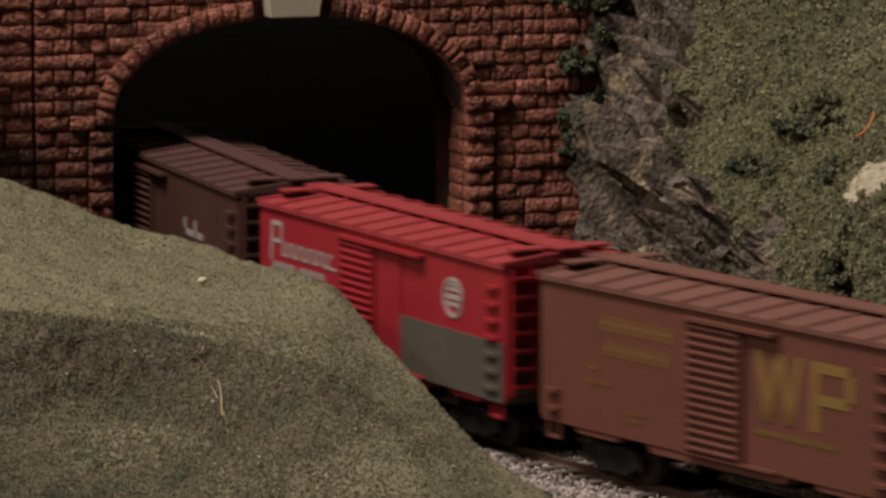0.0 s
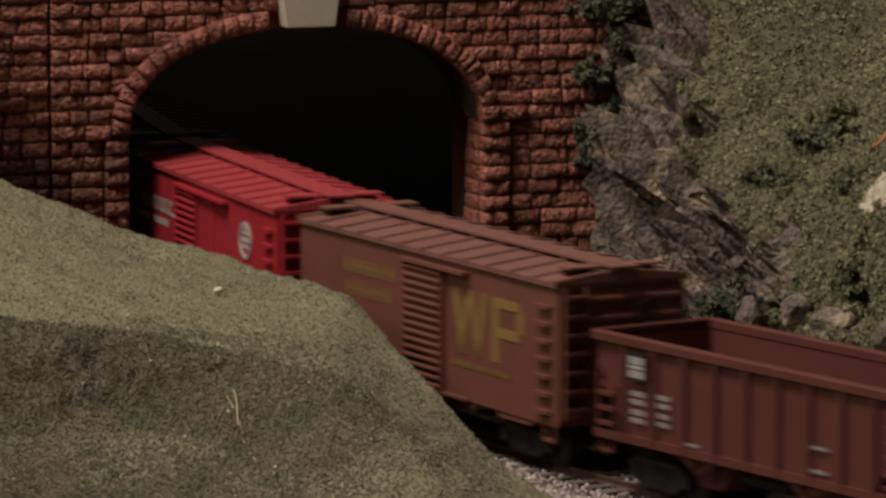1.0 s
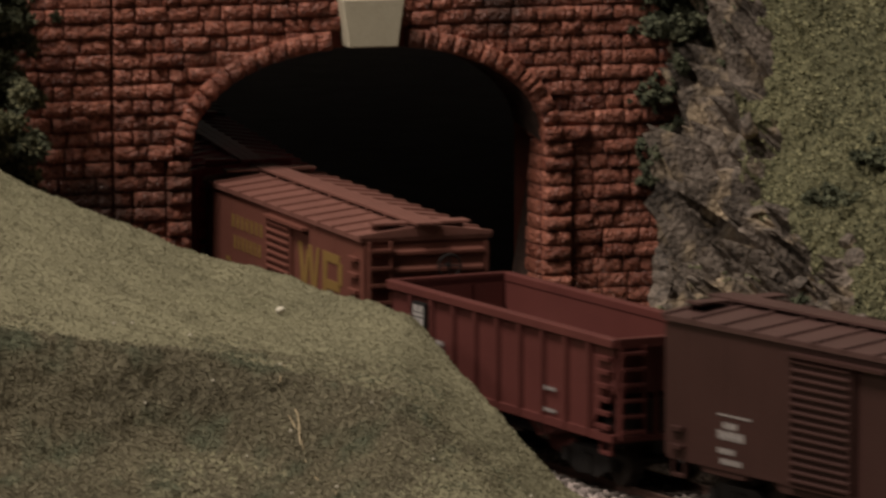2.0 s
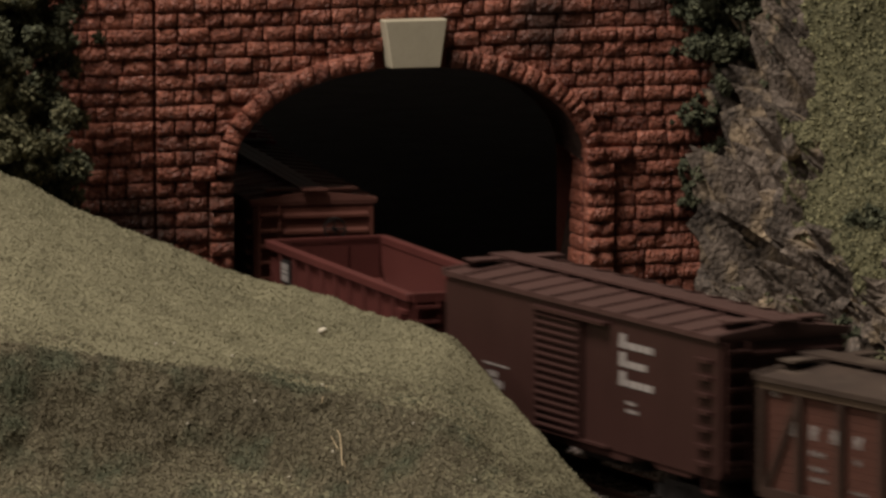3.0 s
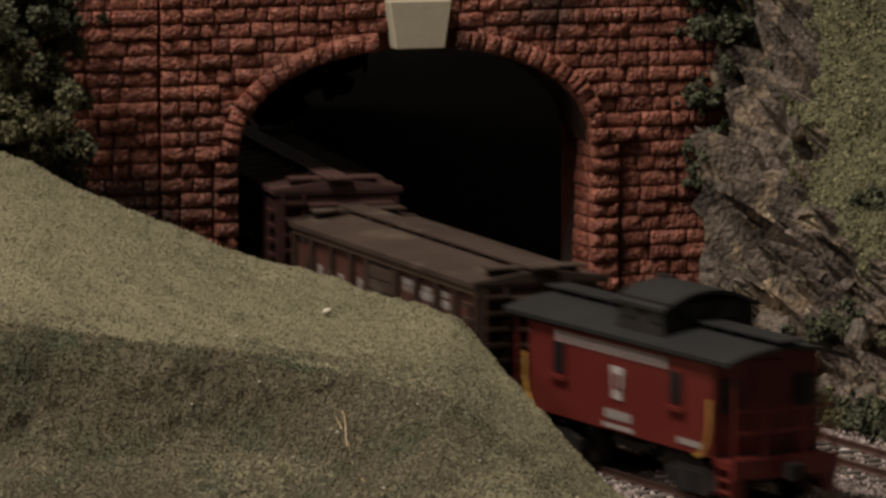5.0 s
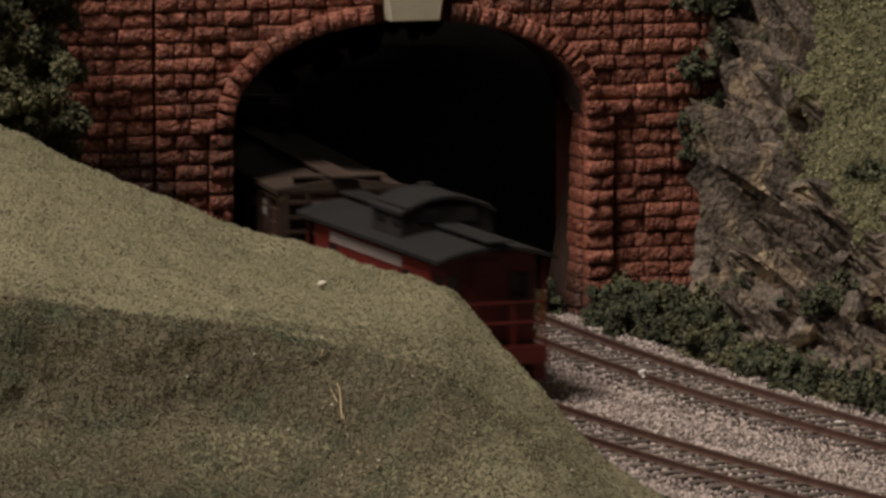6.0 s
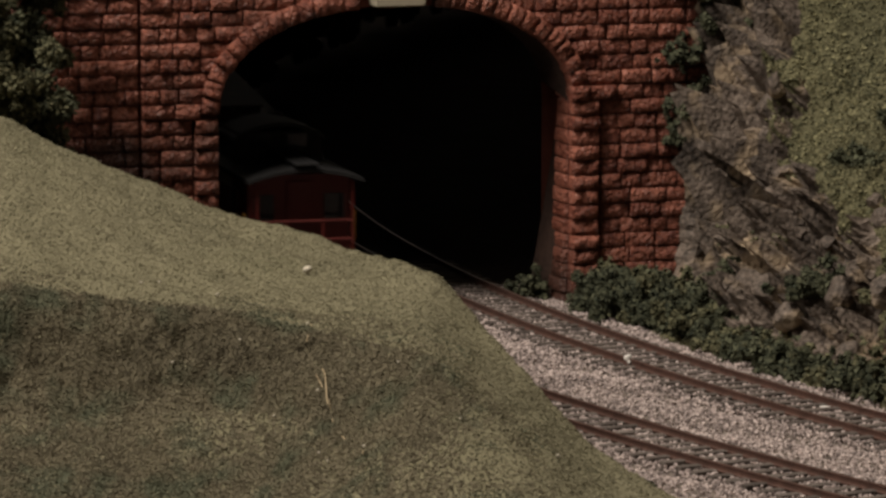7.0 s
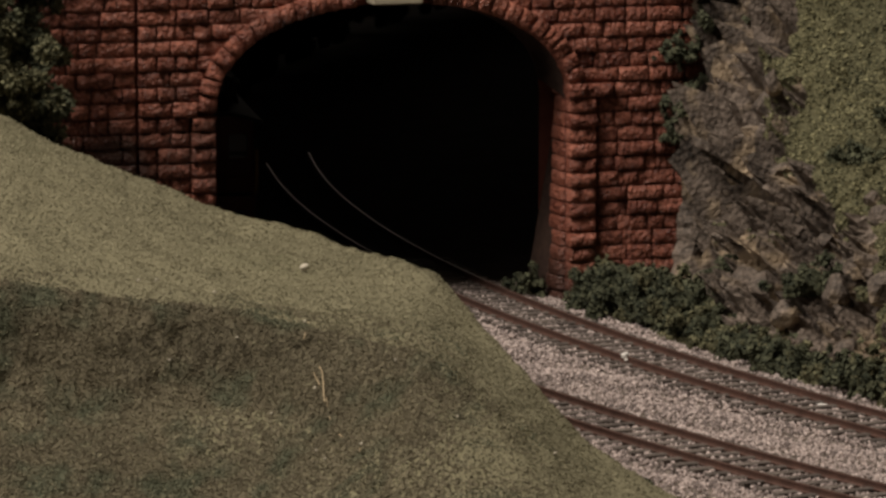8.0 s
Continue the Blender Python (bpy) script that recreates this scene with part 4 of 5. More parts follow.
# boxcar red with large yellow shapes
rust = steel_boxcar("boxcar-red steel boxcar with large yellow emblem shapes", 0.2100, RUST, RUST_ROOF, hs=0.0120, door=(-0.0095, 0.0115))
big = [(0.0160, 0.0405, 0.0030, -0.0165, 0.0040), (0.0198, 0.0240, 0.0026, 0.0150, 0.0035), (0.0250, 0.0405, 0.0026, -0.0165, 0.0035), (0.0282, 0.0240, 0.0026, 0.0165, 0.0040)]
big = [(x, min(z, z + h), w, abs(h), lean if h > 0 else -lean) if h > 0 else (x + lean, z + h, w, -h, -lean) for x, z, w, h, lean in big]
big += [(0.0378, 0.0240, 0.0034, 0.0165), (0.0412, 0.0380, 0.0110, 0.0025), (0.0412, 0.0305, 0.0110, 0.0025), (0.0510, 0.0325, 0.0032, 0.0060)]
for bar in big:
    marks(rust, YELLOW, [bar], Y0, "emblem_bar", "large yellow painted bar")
rows_of_bars = (words(0.0165, 0.0205, (7, 5, 6), 0.0015, 0.0013, 0.0003, 0.0012) + words(-0.0460, 0.0372, (7,), 0.0038, 0.0026, 0.0018) + words(-0.0445, 0.0312, (7,), 0.0038, 0.0023, 0.0016))
for i in range(0, len(rows_of_bars), 3):
    marks(rust, YELLOW, rows_of_bars[i:i + 3], Y0, "letter_bar")
marks(rust, YELLOW, words(-0.052, 0.0270, (4,), 0.0011) + words(-0.052, 0.0235, (3, 4), 0.0011) + words(-0.035, 0.0180, (6,), 0.001) + words(-0.035, 0.0160, (5,), 0.001), Y0, "small_marking")


# ---- the open hopper ----
def hopper(s0, length=0.1235, he=0.0380, hs=0.0135):
    car = tagged(new("hopper_car"), "maroon open-top ribbed hopper car, empty", "freight car", "the freight train's cars")
    L, y = length / 2, W2 - 0.0006
    for sgn in (-1, 1):
        side = Shape()
        a, b = (sgn * y, sgn * (y - 0.0009))
        side.prism([(-L, he), (L, he), (L, hs + 0.0185), (L - 0.0135, hs), (-L + 0.0135, hs), (-L, hs + 0.0185)], 1, a, b)
        part("side_wall", side, MAROON, car)
        for i in range(9):
            x = -L + 0.0125 + (2 * L - 0.025) * i / 8
            part("rib", Shape().prism([(x - 0.0010, a), (x + 0.0010, a), (x + 0.0006, a + sgn * 0.0013), (x - 0.0006, a + sgn * 0.0013)], 2, hs, he - 0.0015), MAROON, car)
        part("top_chord", Shape().box(-L - 0.0006, L + 0.0006, min(a - sgn * 0.0012, a + sgn * 0.0015), max(a - sgn * 0.0012, a + sgn * 0.0015), he - 0.0016, he + 0.0008), MAROON, car, bevel=0.0003)
        part("side_sill", Shape().box(-L, L, min(a - sgn * 0.001, a + sgn * 0.001), max(a - sgn * 0.001, a + sgn * 0.001), hs - 0.0008, hs + 0.0012), MAROON, car)
    for sgn in (-1, 1):
        part("slope_sheet", Shape().prism([(sgn * (L - 0.001), he - 0.0115), (sgn * (L - 0.001), he - 0.0130), (sgn * 0.024, hs - 0.004), (sgn * 0.022, hs - 0.002)], 1, -y + 0.0008, y - 0.0008), MAROON, car, "sloping inner floor sheet")
        part("ridge_sheet", Shape().prism([(sgn * 0.0, hs + 0.008), (sgn * 0.022, hs - 0.004), (sgn * 0.020, hs - 0.0048), (0, hs + 0.0065)], 1, -y + 0.0008, y - 0.0008), MAROON, car)
    for sgn in (-1, 1):
        # black block added to darken the end hole, in place of real shade
        part("end_bracing", Shape().prism([(sgn * (L - 0.0020), hs + 0.001), (sgn * (L - 0.0020), he - 0.0150), (sgn * (L - 0.0270), hs + 0.001)], 1, -y + 0.0030, y - 0.0030), BLACK, car, "black block that stands in for the shade under the slope sheet")
        part("hopper_bay", Shape().prism([(sgn * 0.036, hs + 0.001), (sgn * 0.010, hs + 0.001), (sgn * 0.018, 0.0045), (sgn * 0.027, 0.0045)], 1, -0.0115, 0.0115), MAROON, car)
        x = sgn * L
        end = Shape().box(min(x, x - sgn * 0.001), max(x, x - sgn * 0.001), -y, y, he - 0.013, he).box(min(x, x - sgn * 0.012), max(x, x - sgn * 0.012), -y, y, hs - 0.0008, hs + 0.0006)
        for yy in (-y + 0.0006, -0.006, 0.006, y - 0.0016):
            end.box(min(x, x - sgn * 0.001), max(x, x - sgn * 0.001), yy, yy + 0.001, hs, he - 0.002)
        part("end_frame", end, MAROON, car)
        part("end_rim", Shape().box(min(x - sgn * 0.001, x + sgn * 0.0012), max(x - sgn * 0.001, x + sgn * 0.0012), -y, y, he - 0.0016, he + 0.0008), MAROON, car)
    ladder(car, MAROON, L - 0.0085, L - 0.0015, -y, hs + 0.001, he - 0.003, 6, rails=False)
    ladder(car, MAROON, -L + 0.0015, -L + 0.0085, -y, hs + 0.001, hs + 0.012, 3, rails=True, name="grab_irons")
    end_ladder(car, MAROON, L + 0.0006, -y + 0.001, -y + 0.0075, hs, he - 0.001, 6)
    stirrups(car, MAROON, length, hs)
    em = part("emblem", Shape().box(-L + 0.0150, -L + 0.0222, -W2 - 0.0010, -W2 + 0.0004, he - 0.0095, he - 0.0030), BLACK, car, "black square emblem")
    marks(em, WHITE, [(-L + 0.0158, he - 0.0055, 0.0024, 0.0018), (-L + 0.0190, he - 0.0055, 0.0024, 0.0018), (-L + 0.0158, he - 0.0088, 0.0024, 0.0018), (-L + 0.0190, he - 0.0088, 0.0024, 0.0018), (-L + 0.0156, he - 0.0066, 0.006, 0.0008)], -W2 - 0.0010)
    w = []
    for k, z in enumerate((he - 0.0135, he - 0.0155, he - 0.0180, he - 0.0200)):
        w += words(-L + 0.0155, z, (3,), 0.0013, 0.0015, 0.0005) + words(-L + 0.0265, z + 0.0004, (3,), 0.0012, 0.0013, 0.0004)
    w += words(-L + 0.036, hs + 0.0018, (6,), 0.0008) + words(L - 0.036, hs + 0.008, (5,), 0.0008) + words(L - 0.036, hs + 0.0025, (5,), 0.0008)
    for i in range(0, len(w), 9):
        marks(car, WHITE, w[i:i + 9], -W2 + 0.0002, label="small white painted bars", z_lift=0.0005)
    undercarriage(car, length, 0.040)
    CARS.append((car, s0, 0.040))


hopper(0.3585)
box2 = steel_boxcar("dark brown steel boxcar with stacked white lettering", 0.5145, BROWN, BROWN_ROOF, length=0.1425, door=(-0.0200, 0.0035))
w = []
for z, n in ((0.0395, 4), (0.0348, 3), (0.0300, 4)):
    w += [(0.0225, z, 0.0024, 0.0036, 0.0004)] + [(0.0262 + i * 0.0034, z, 0.0026, 0.0017, 0.0002) for i in range(n)]
marks(box2, WHITE, w, Y0)
for x, z, n, h, wide in ((-0.0500, 0.0262, 5, 0.0005, 0.0024), (-0.0480, 0.0232, 3, 0.0016, 0.0016), (-0.0500, 0.0205, 5, 0.0022, 0.0018), (-0.0500, 0.0170, 4, 0.0014, 0.0014), (-0.0490, 0.0145, 5, 0.0014, 0.0014),
                         (0.0260, 0.0255, 4, 0.0009, 0.0009), (0.0260, 0.0235, 5, 0.0009, 0.0009)):
    marks(box2, WHITE, words(x, z, (n,), h, wide), Y0, "small_marking")


# ---- the outside-braced wooden boxcar ----
def wood_boxcar(s0, length=0.1425, he=0.0410, hs=0.0130):
    car = tagged(new("wooden_boxcar"), "weathered brown outside-braced wooden boxcar with plank sides", "freight car", "the freight train's cars")
    L = length / 2
    part("body", Shape().box(-L, L, -W2 + 0.0012, W2 - 0.0012, hs, he), WOOD, car)
    n = 13
    for i in range(n):
        z = hs + (he - hs - 0.003) * i / n
        part("side_board", Shape().box(-L, L, -W2 + 0.0007, -W2 + 0.0014, z + 0.00003, z + (he - hs - 0.003) / n - 0.00004), WOOD, car)
    fr = -W2 + 0.0008
    posts = [-L + 0.001, -0.0555, -0.0395, -0.0235, -0.0115, 0.0115, 0.0265, 0.0420, 0.0560, L - 0.001]
    for x in posts:
        part("post", Shape().box(x - 0.0010, x + 0.0010, fr - 0.0016, fr, hs, he - 0.003), FRAME_BROWN, car)
    for xa, xb in ((-L + 0.002, -0.0560), (0.0125, 0.0265), (0.0270, 0.0420), (0.0425, 0.0560)):
        part("brace", Shape().prism([(xa - 0.0009, hs), (xa + 0.0009, hs), (xb + 0.0009, he - 0.003), (xb - 0.0009, he - 0.003)], 1, fr - 0.0011, fr), FRAME_BROWN, car)
    part("sill_beam", Shape().box(-L, L, fr - 0.0014, fr + 0.0002, hs - 0.0010, hs + 0.0014), FRAME_BROWN, car)
    part("fascia", Shape().box(-L - 0.0006, L + 0.0006, -W2 - 0.0006, -W2 + 0.0012, he - 0.0028, he - 0.0004), FASCIA, car, "pale worn eave board")
    door = part("door", Shape().box(-0.0108, -0.0096, fr - 0.0018, fr, hs, he - 0.0035).box(0.0096, 0.0108, fr - 0.0018, fr, hs, he - 0.0035).box(-0.0096, 0.0096, fr - 0.0006, fr, hs, he - 0.0035), OLIVE_ROOF, car, "planked sliding door")
    for i in range(7):
        z = hs + 0.001 + (he - hs - 0.005) * i / 7
        part("door_board", Shape().box(-0.0096, 0.0096, fr - 0.0013, fr - 0.0006, z, z + (he - hs - 0.005) / 7 - 0.0005), OLIVE_ROOF, door)
    roof(car, OLIVE_ROOF, length, he, 0.0030, 2, 0.0014, OLIVE_ROOF)
    car_end(car, FRAME_BROWN, length, hs + 0.001, he - 0.002, 6)
    ladder(car, FRAME_BROWN, L - 0.0090, L - 0.0025, -W2, hs + 0.001, he - 0.004, 6, rails=False)
    end_ladder(car, FRAME_BROWN, L + 0.0010, -W2 + 0.0015, -W2 + 0.0075, hs + 0.002, he - 0.001, 6)
    stirrups(car, FRAME_BROWN, length, hs)
    ym = -W2 + 0.0006
    rows = [(-0.0670, 0.0365, 0.0034, 0.0026)]
    rows += [(x, 0.0280, 0.0030, 0.0034) for x in (-0.0605, -0.0520, -0.0440)] + [(-0.0350, 0.0280, 0.0030, 0.0030), (-0.0200, 0.0285, 0.0030, 0.0030)]
    rows += words(-0.0520, 0.0240, (3,), 0.0016, 0.0016) + words(-0.0520, 0.0205, (4,), 0.0014, 0.0012) + words(-0.0520, 0.0180, (4,), 0.0012, 0.0014) + words(-0.036, 0.0170, (5,), 0.0009) + words(-0.0350, 0.0240, (2,), 0.0016)
    marks(car, WHITE, strokes(rows), ym, z_lift=0.0002)
    rows = [(0.0150, 0.0345, 0.0085, 0.0016), (0.0160, 0.0325, 0.0020, 0.0018), (0.0200, 0.0325, 0.0022, 0.0018), (0.0285, 0.0320, 0.0085, 0.0022), (0.0300, 0.0345, 0.0060, 0.0012), (0.0440, 0.0345, 0.0055, 0.0016), (0.0445, 0.0315, 0.0050, 0.0022)]
    for k in range(5):
        rows += words(0.0330, 0.0165 + k * 0.0016, (4,), 0.0008, 0.001)
    rows += words(0.0450, 0.0240, (4,), 0.0011, 0.001) + words(0.0450, 0.0215, (4,), 0.0011, 0.001)
    marks(car, WHITE, strokes(rows), ym, z_lift=0.0002)
    undercarriage(car, length, 0.047)
    CARS.append((car, s0, 0.047))


wood_boxcar(0.6730)


# ---- the caboose ----
def caboose(s0, body=0.0930, he=0.0372, hs=0.0120):
    car = tagged(new("caboose"), "red caboose with a charcoal roof and a black cupola", "caboose", "the freight train's cars")
    L, R, CW = body / 2, 0.0560, 0.0158
    part("body", Shape().box(-L, L, -CW + 0.0008, CW - 0.0008, hs, he), CABOOSE_RED, car)
    for i in range(32):
        x = -L + (i + 0.5) * body / 32
        part("side_board", Shape().box(x - 0.00142, x + 0.00142, -CW + 0.0006, -CW + 0.0009, hs, he), CABOOSE_RED, car)
    for sgn in (-1, 1):
        part("platform", Shape().box(min(sgn * L, sgn * (R - 0.001)), max(sgn * L, sgn * (R - 0.001)), -0.0150, 0.0150, hs - 0.0015, hs), CABOOSE_RED, car)
        part("end_beam", Shape().box(min(sgn * (R - 0.0015), sgn * R), max(sgn * (R - 0.0015), sgn * R), -0.0150, 0.0150, hs - 0.0040, hs + 0.0008), CABOOSE_RED, car)
        rail = Shape()
        x = sgn * (R - 0.0012)
        for y in (-0.0142, -0.0055, 0.0055, 0.0142):
            rail.rod((x, y, hs), (x, y, he - 0.001 if abs(y) > 0.01 else hs + 0.0125), 0.00045, 6)
        for z in (hs + 0.007, hs + 0.0125):
            rail.rod((x, -0.0142, z), (x, 0.0142, z), 0.00045, 6)
        part("end_railing", rail, CABOOSE_RED, car)
        part("end_door", Shape().box(min(sgn * L, sgn * (L + 0.0006)), max(sgn * L, sgn * (L + 0.0006)), -0.004, 0.004, hs, hs + 0.0235), CABOOSE_RED, car, bevel=0.0002)
        for y in (-0.0105, 0.0105):
            part("end_window", Shape().box(min(sgn * L, sgn * (L + 0.0004)), max(sgn * L, sgn * (L + 0.0004)), y - 0.003, y + 0.003, hs + 0.011, hs + 0.0195), GLASS, car)
        for sy in (-1, 1):
            st = Shape()
            for k in range(3):
                st.box(min(sgn * (L + 0.0015), sgn * (R - 0.002)), max(sgn * (L + 0.0015), sgn * (R - 0.002)), min(sy * 0.0112, sy * 0.0150), max(sy * 0.0112, sy * 0.0150), hs - 0.0020 - k * 0.0030, hs - 0.0013 - k * 0.0030)
            for xx in (L + 0.0012, R - 0.002):
                st.box(min(sgn * xx, sgn * (xx + 0.0006)), max(sgn * xx, sgn * (xx + 0.0006)), min(sy * 0.0112, sy * 0.0150), max(sy * 0.0112, sy * 0.0150), hs - 0.009, hs)
            part("steps", st, CABOOSE_RED, car)
            grab = Shape()
            pts = [(sgn * (L + 0.0002), hs + 0.0145), (sgn * (L + 0.0001), hs + 0.0080), (sgn * (L - 0.0010), hs + 0.0040), (sgn * (L - 0.0034), hs + 0.0010), (sgn * (L - 0.0065), hs - 0.0002)]
            for a, b in zip(pts, pts[1:]):
                grab.rod((a[0], sy * (CW + 0.0006), a[1]), (b[0], sy * (CW + 0.0006), b[1]), 0.0005, 6)
            part("curved_grab", grab, GRAB_YELLOW, car, "yellow curved grab iron")
    arc = [(-0.0172 + 0.0344 * i / 12, he - 0.0003 + 0.0032 * (1 - ((i - 6) / 6) ** 2)) for i in range(13)]
    part("roof", Shape().prism(arc + [(y, z - 0.0011) for y, z in reversed(arc)], 0, -R - 0.001, R + 0.001), CHARCOAL, car, "charcoal curved roof", smooth=False)
    cx0, cx1, ct = -0.0050, 0.0190, he + 0.0095
    part("cupola", Shape().prism([(-0.0135, he), (-0.0125, ct), (0.0125, ct), (0.0135, he)], 0, cx0, cx1), BLACK, car, "black cupola")
    arc2 = [(-0.0138 + 0.0276 * i / 10, ct - 0.0014 + 0.0042 * (1 - ((i - 5) / 5) ** 2)) for i in range(11)]
    part("cupola_roof", Shape().prism(arc2 + [(y, z - 0.0010) for y, z in reversed(arc2)], 0, cx0 - 0.0010, cx1 + 0.0010), CHARCOAL, car)
    for x in (cx0 + 0.0035, cx0 + 0.0165):
        part("cupola_window", Shape().prism([(-0.0134, he + 0.0042), (-0.01305, he + 0.0085), (-0.0125, he + 0.0085), (-0.0128, he + 0.0042)], 0, x, x + 0.007), GLASS, car)
    for y in (-0.0085, 0.0025):
        part("cupola_window", Shape().box(cx1, cx1 + 0.0004, y, y + 0.006, he + 0.0050, he + 0.0088), GLASS, car)
    walk_board = Shape()
    for xa, xb in ((-R - 0.003, cx0), (cx1, R + 0.003)):
        for k in (-1, 0, 1):
            walk_board.box(xa, xb, k * 0.0024 - 0.0011, k * 0.0024 + 0.0011, he + 0.0040, he + 0.0046)
        for k in range(4):
            x = xa + (xb - xa) * (k + 0.5) / 4
            walk_board.box(x - 0.0004, x + 0.0004, -0.0034, 0.0034, he + 0.0025, he + 0.0040)
    part("running_board", walk_board, CHARCOAL, car)
    part("smokejack", Shape().rod((-0.014, 0.006, he + 0.002), (-0.014, 0.006, he + 0.0105), 0.0013, 10).rod((-0.014, 0.006, he + 0.0105), (-0.014, 0.006, he + 0.0118), 0.0022, 10), BLACK, car)
    for x in (-0.0300, 0.0290):
        win = part("window", Shape().box(x - 0.0034, x + 0.0034, -CW + 0.0002, -CW + 0.0010, hs + 0.0105, hs + 0.0200).box(x - 0.0042, x + 0.0042, -CW - 0.0006, -CW + 0.0010, hs + 0.0094, hs + 0.0105), CABOOSE_RED, car)
        part("pane", Shape().box(x - 0.0026, x + 0.0026, -CW - 0.0001, -CW + 0.0004, hs + 0.0113, hs + 0.0192), GLASS, win)
    y = -CW + 0.0004
    strip = words(-0.0315, he - 0.0060, (12,), 0.0030, 0.0030, 0.0018)
    for i in range(0, len(strip), 3):
        marks(car, WHITE, strip[i:i + 3], y, "letter_bar", "white letter-sized bar", 0.00025)
    marks(car, WHITE, [(-0.0030, hs + 0.0115, 0.0054, 0.0032), (-0.0024, hs + 0.0082, 0.0042, 0.0033, -0.0002), (-0.0034, hs + 0.0147, 0.0062, 0.0018)], y, "emblem", "white keystone-shaped emblem", 0.00025)
    marks(car, CABOOSE_RED, [(-0.0017, hs + 0.0108, 0.0028, 0.0040)], y - 0.0002, "emblem_centre", "red middle of the emblem", 0.00025)
    for x, z, n, h, wide, gap in ((-0.0062, 0.0030, 6, 0.0024, 0.0018, 0.0004), (-0.0072, 0.0006, 7, 0.0012, 0.0018, 0.0004), (0.0300, 0.0016, 6, 0.0016, 0.0016, 0.0003)):
        marks(car, WHITE, words(x, hs + z, (n,), h, wide, gap), y, "small_marking", "", 0.00025)
    undercarriage(car, 0.1080, 0.034)
    CARS.append((car, s0, 0.034))


caboose(0.8114)


# ---- bushes beside the portal and on the slope ----
DARK_BUSH = "dark green foam bush growing beside the portal"
spots = [(-0.157, -0.026, 0.098, 0.015, 0.016), (-0.168, -0.036, 0.080, 0.016, 0.016), (-0.152, -0.022, 0.076, 0.011, 0.013), (-0.160, -0.030, 0.062, 0.015, 0.014),
         (-0.176, -0.045, 0.064, 0.017, 0.015), (-0.150, -0.022, 0.050, 0.010, 0.012), (-0.165, -0.040, 0.046, 0.014, 0.012), (-0.184, -0.050, 0.096, 0.018, 0.018),
         (-0.173, -0.040, 0.112, 0.018, 0.016), (-0.154, -0.026, 0.115, 0.013, 0.014), (-0.152, -0.026, 0.036, 0.011, 0.012), (-0.190, -0.055, 0.078, 0.018, 0.016)]
for i, (u, dep, v, r, h) in enumerate(spots):
    p = PORTAL @ Vector((u - 0.0205, dep, v))
    bush(p.x, p.y, p.z, r, h, (LEAF, LEAF, LEAF_OLIVE)[i % 3], DARK_BUSH, 300 + i, 3000)
random.seed(31)
for i in range(9):
    p = PORTAL @ Vector((-0.188 - random.uniform(0, 0.030), -0.045 - random.uniform(0, 0.03), random.uniform(0.045, 0.095)))
    bush(p.x, p.y, p.z, random.uniform(0.008, 0.013), random.uniform(0.007, 0.011), LEAF_OLIVE, "olive foam bush on the bank beside the portal", 320 + i, 2200)
# the bank that carries them
bank = []
for u in np.linspace(-0.24, -0.140, 26):
    for d in np.linspace(-0.11, 0.0, 26):
        lim = 0.075 * np.clip((-0.170 - u) / 0.014, 0, 1) * np.clip((d + 0.085) / 0.075, 0, 1)
        bank.append((u, d, -0.012 + lim))
bank = np.array(bank)
bank[:, 2] += 0.004 * fbm(bank, 50, 3)
left_bank = tagged(new("bush_bank", raw_mesh("bush_bank", bank, grid_faces(26, 26), (SOIL,), smooth=True)), kind="structure")
left_bank.matrix_basis = PORTAL

random.seed(21)
for i, (u, dep, v, r, h) in enumerate(((0.034, -0.006, 0.088, 0.011, 0.011), (0.045, -0.010, 0.097, 0.013, 0.012), (0.033, -0.005, 0.100, 0.011, 0.012), (0.052, -0.016, 0.088, 0.011, 0.009),
                                       (0.031, -0.005, 0.052, 0.0055, 0.007), (0.028, -0.004, 0.044, 0.004, 0.006), (0.030, -0.005, 0.068, 0.005, 0.006), (0.060, -0.020, 0.104, 0.012, 0.010), (0.040, -0.007, 0.078, 0.008, 0.009), (0.047, -0.012, 0.108, 0.012, 0.011), (0.036, -0.006, 0.112, 0.011, 0.012), (0.055, -0.016, 0.076, 0.007, 0.006))):
    p = PORTAL @ Vector((u, dep, v))
    bush(p.x, p.y, p.z, r, h, LEAF, "dark green foam bush clinging to the rock edge", 340 + i, 1500)
for i in range(14):
    s, e = random.uniform(-0.02, 0.10), random.uniform(0.020, 0.07)
    x, y, _ = on_line(s, FAR_TRACK - 0.024 - e)
    bush(x, y, slope_z(x, y) - 0.001, random.uniform(0.003, 0.0075), random.uniform(0.003, 0.006), (LEAF, LEAF_OLIVE, LEAF_OLIVE, LEAF_OLIVE)[i % 4], "small foam shrub on the rocky slope", 380 + i, 500)


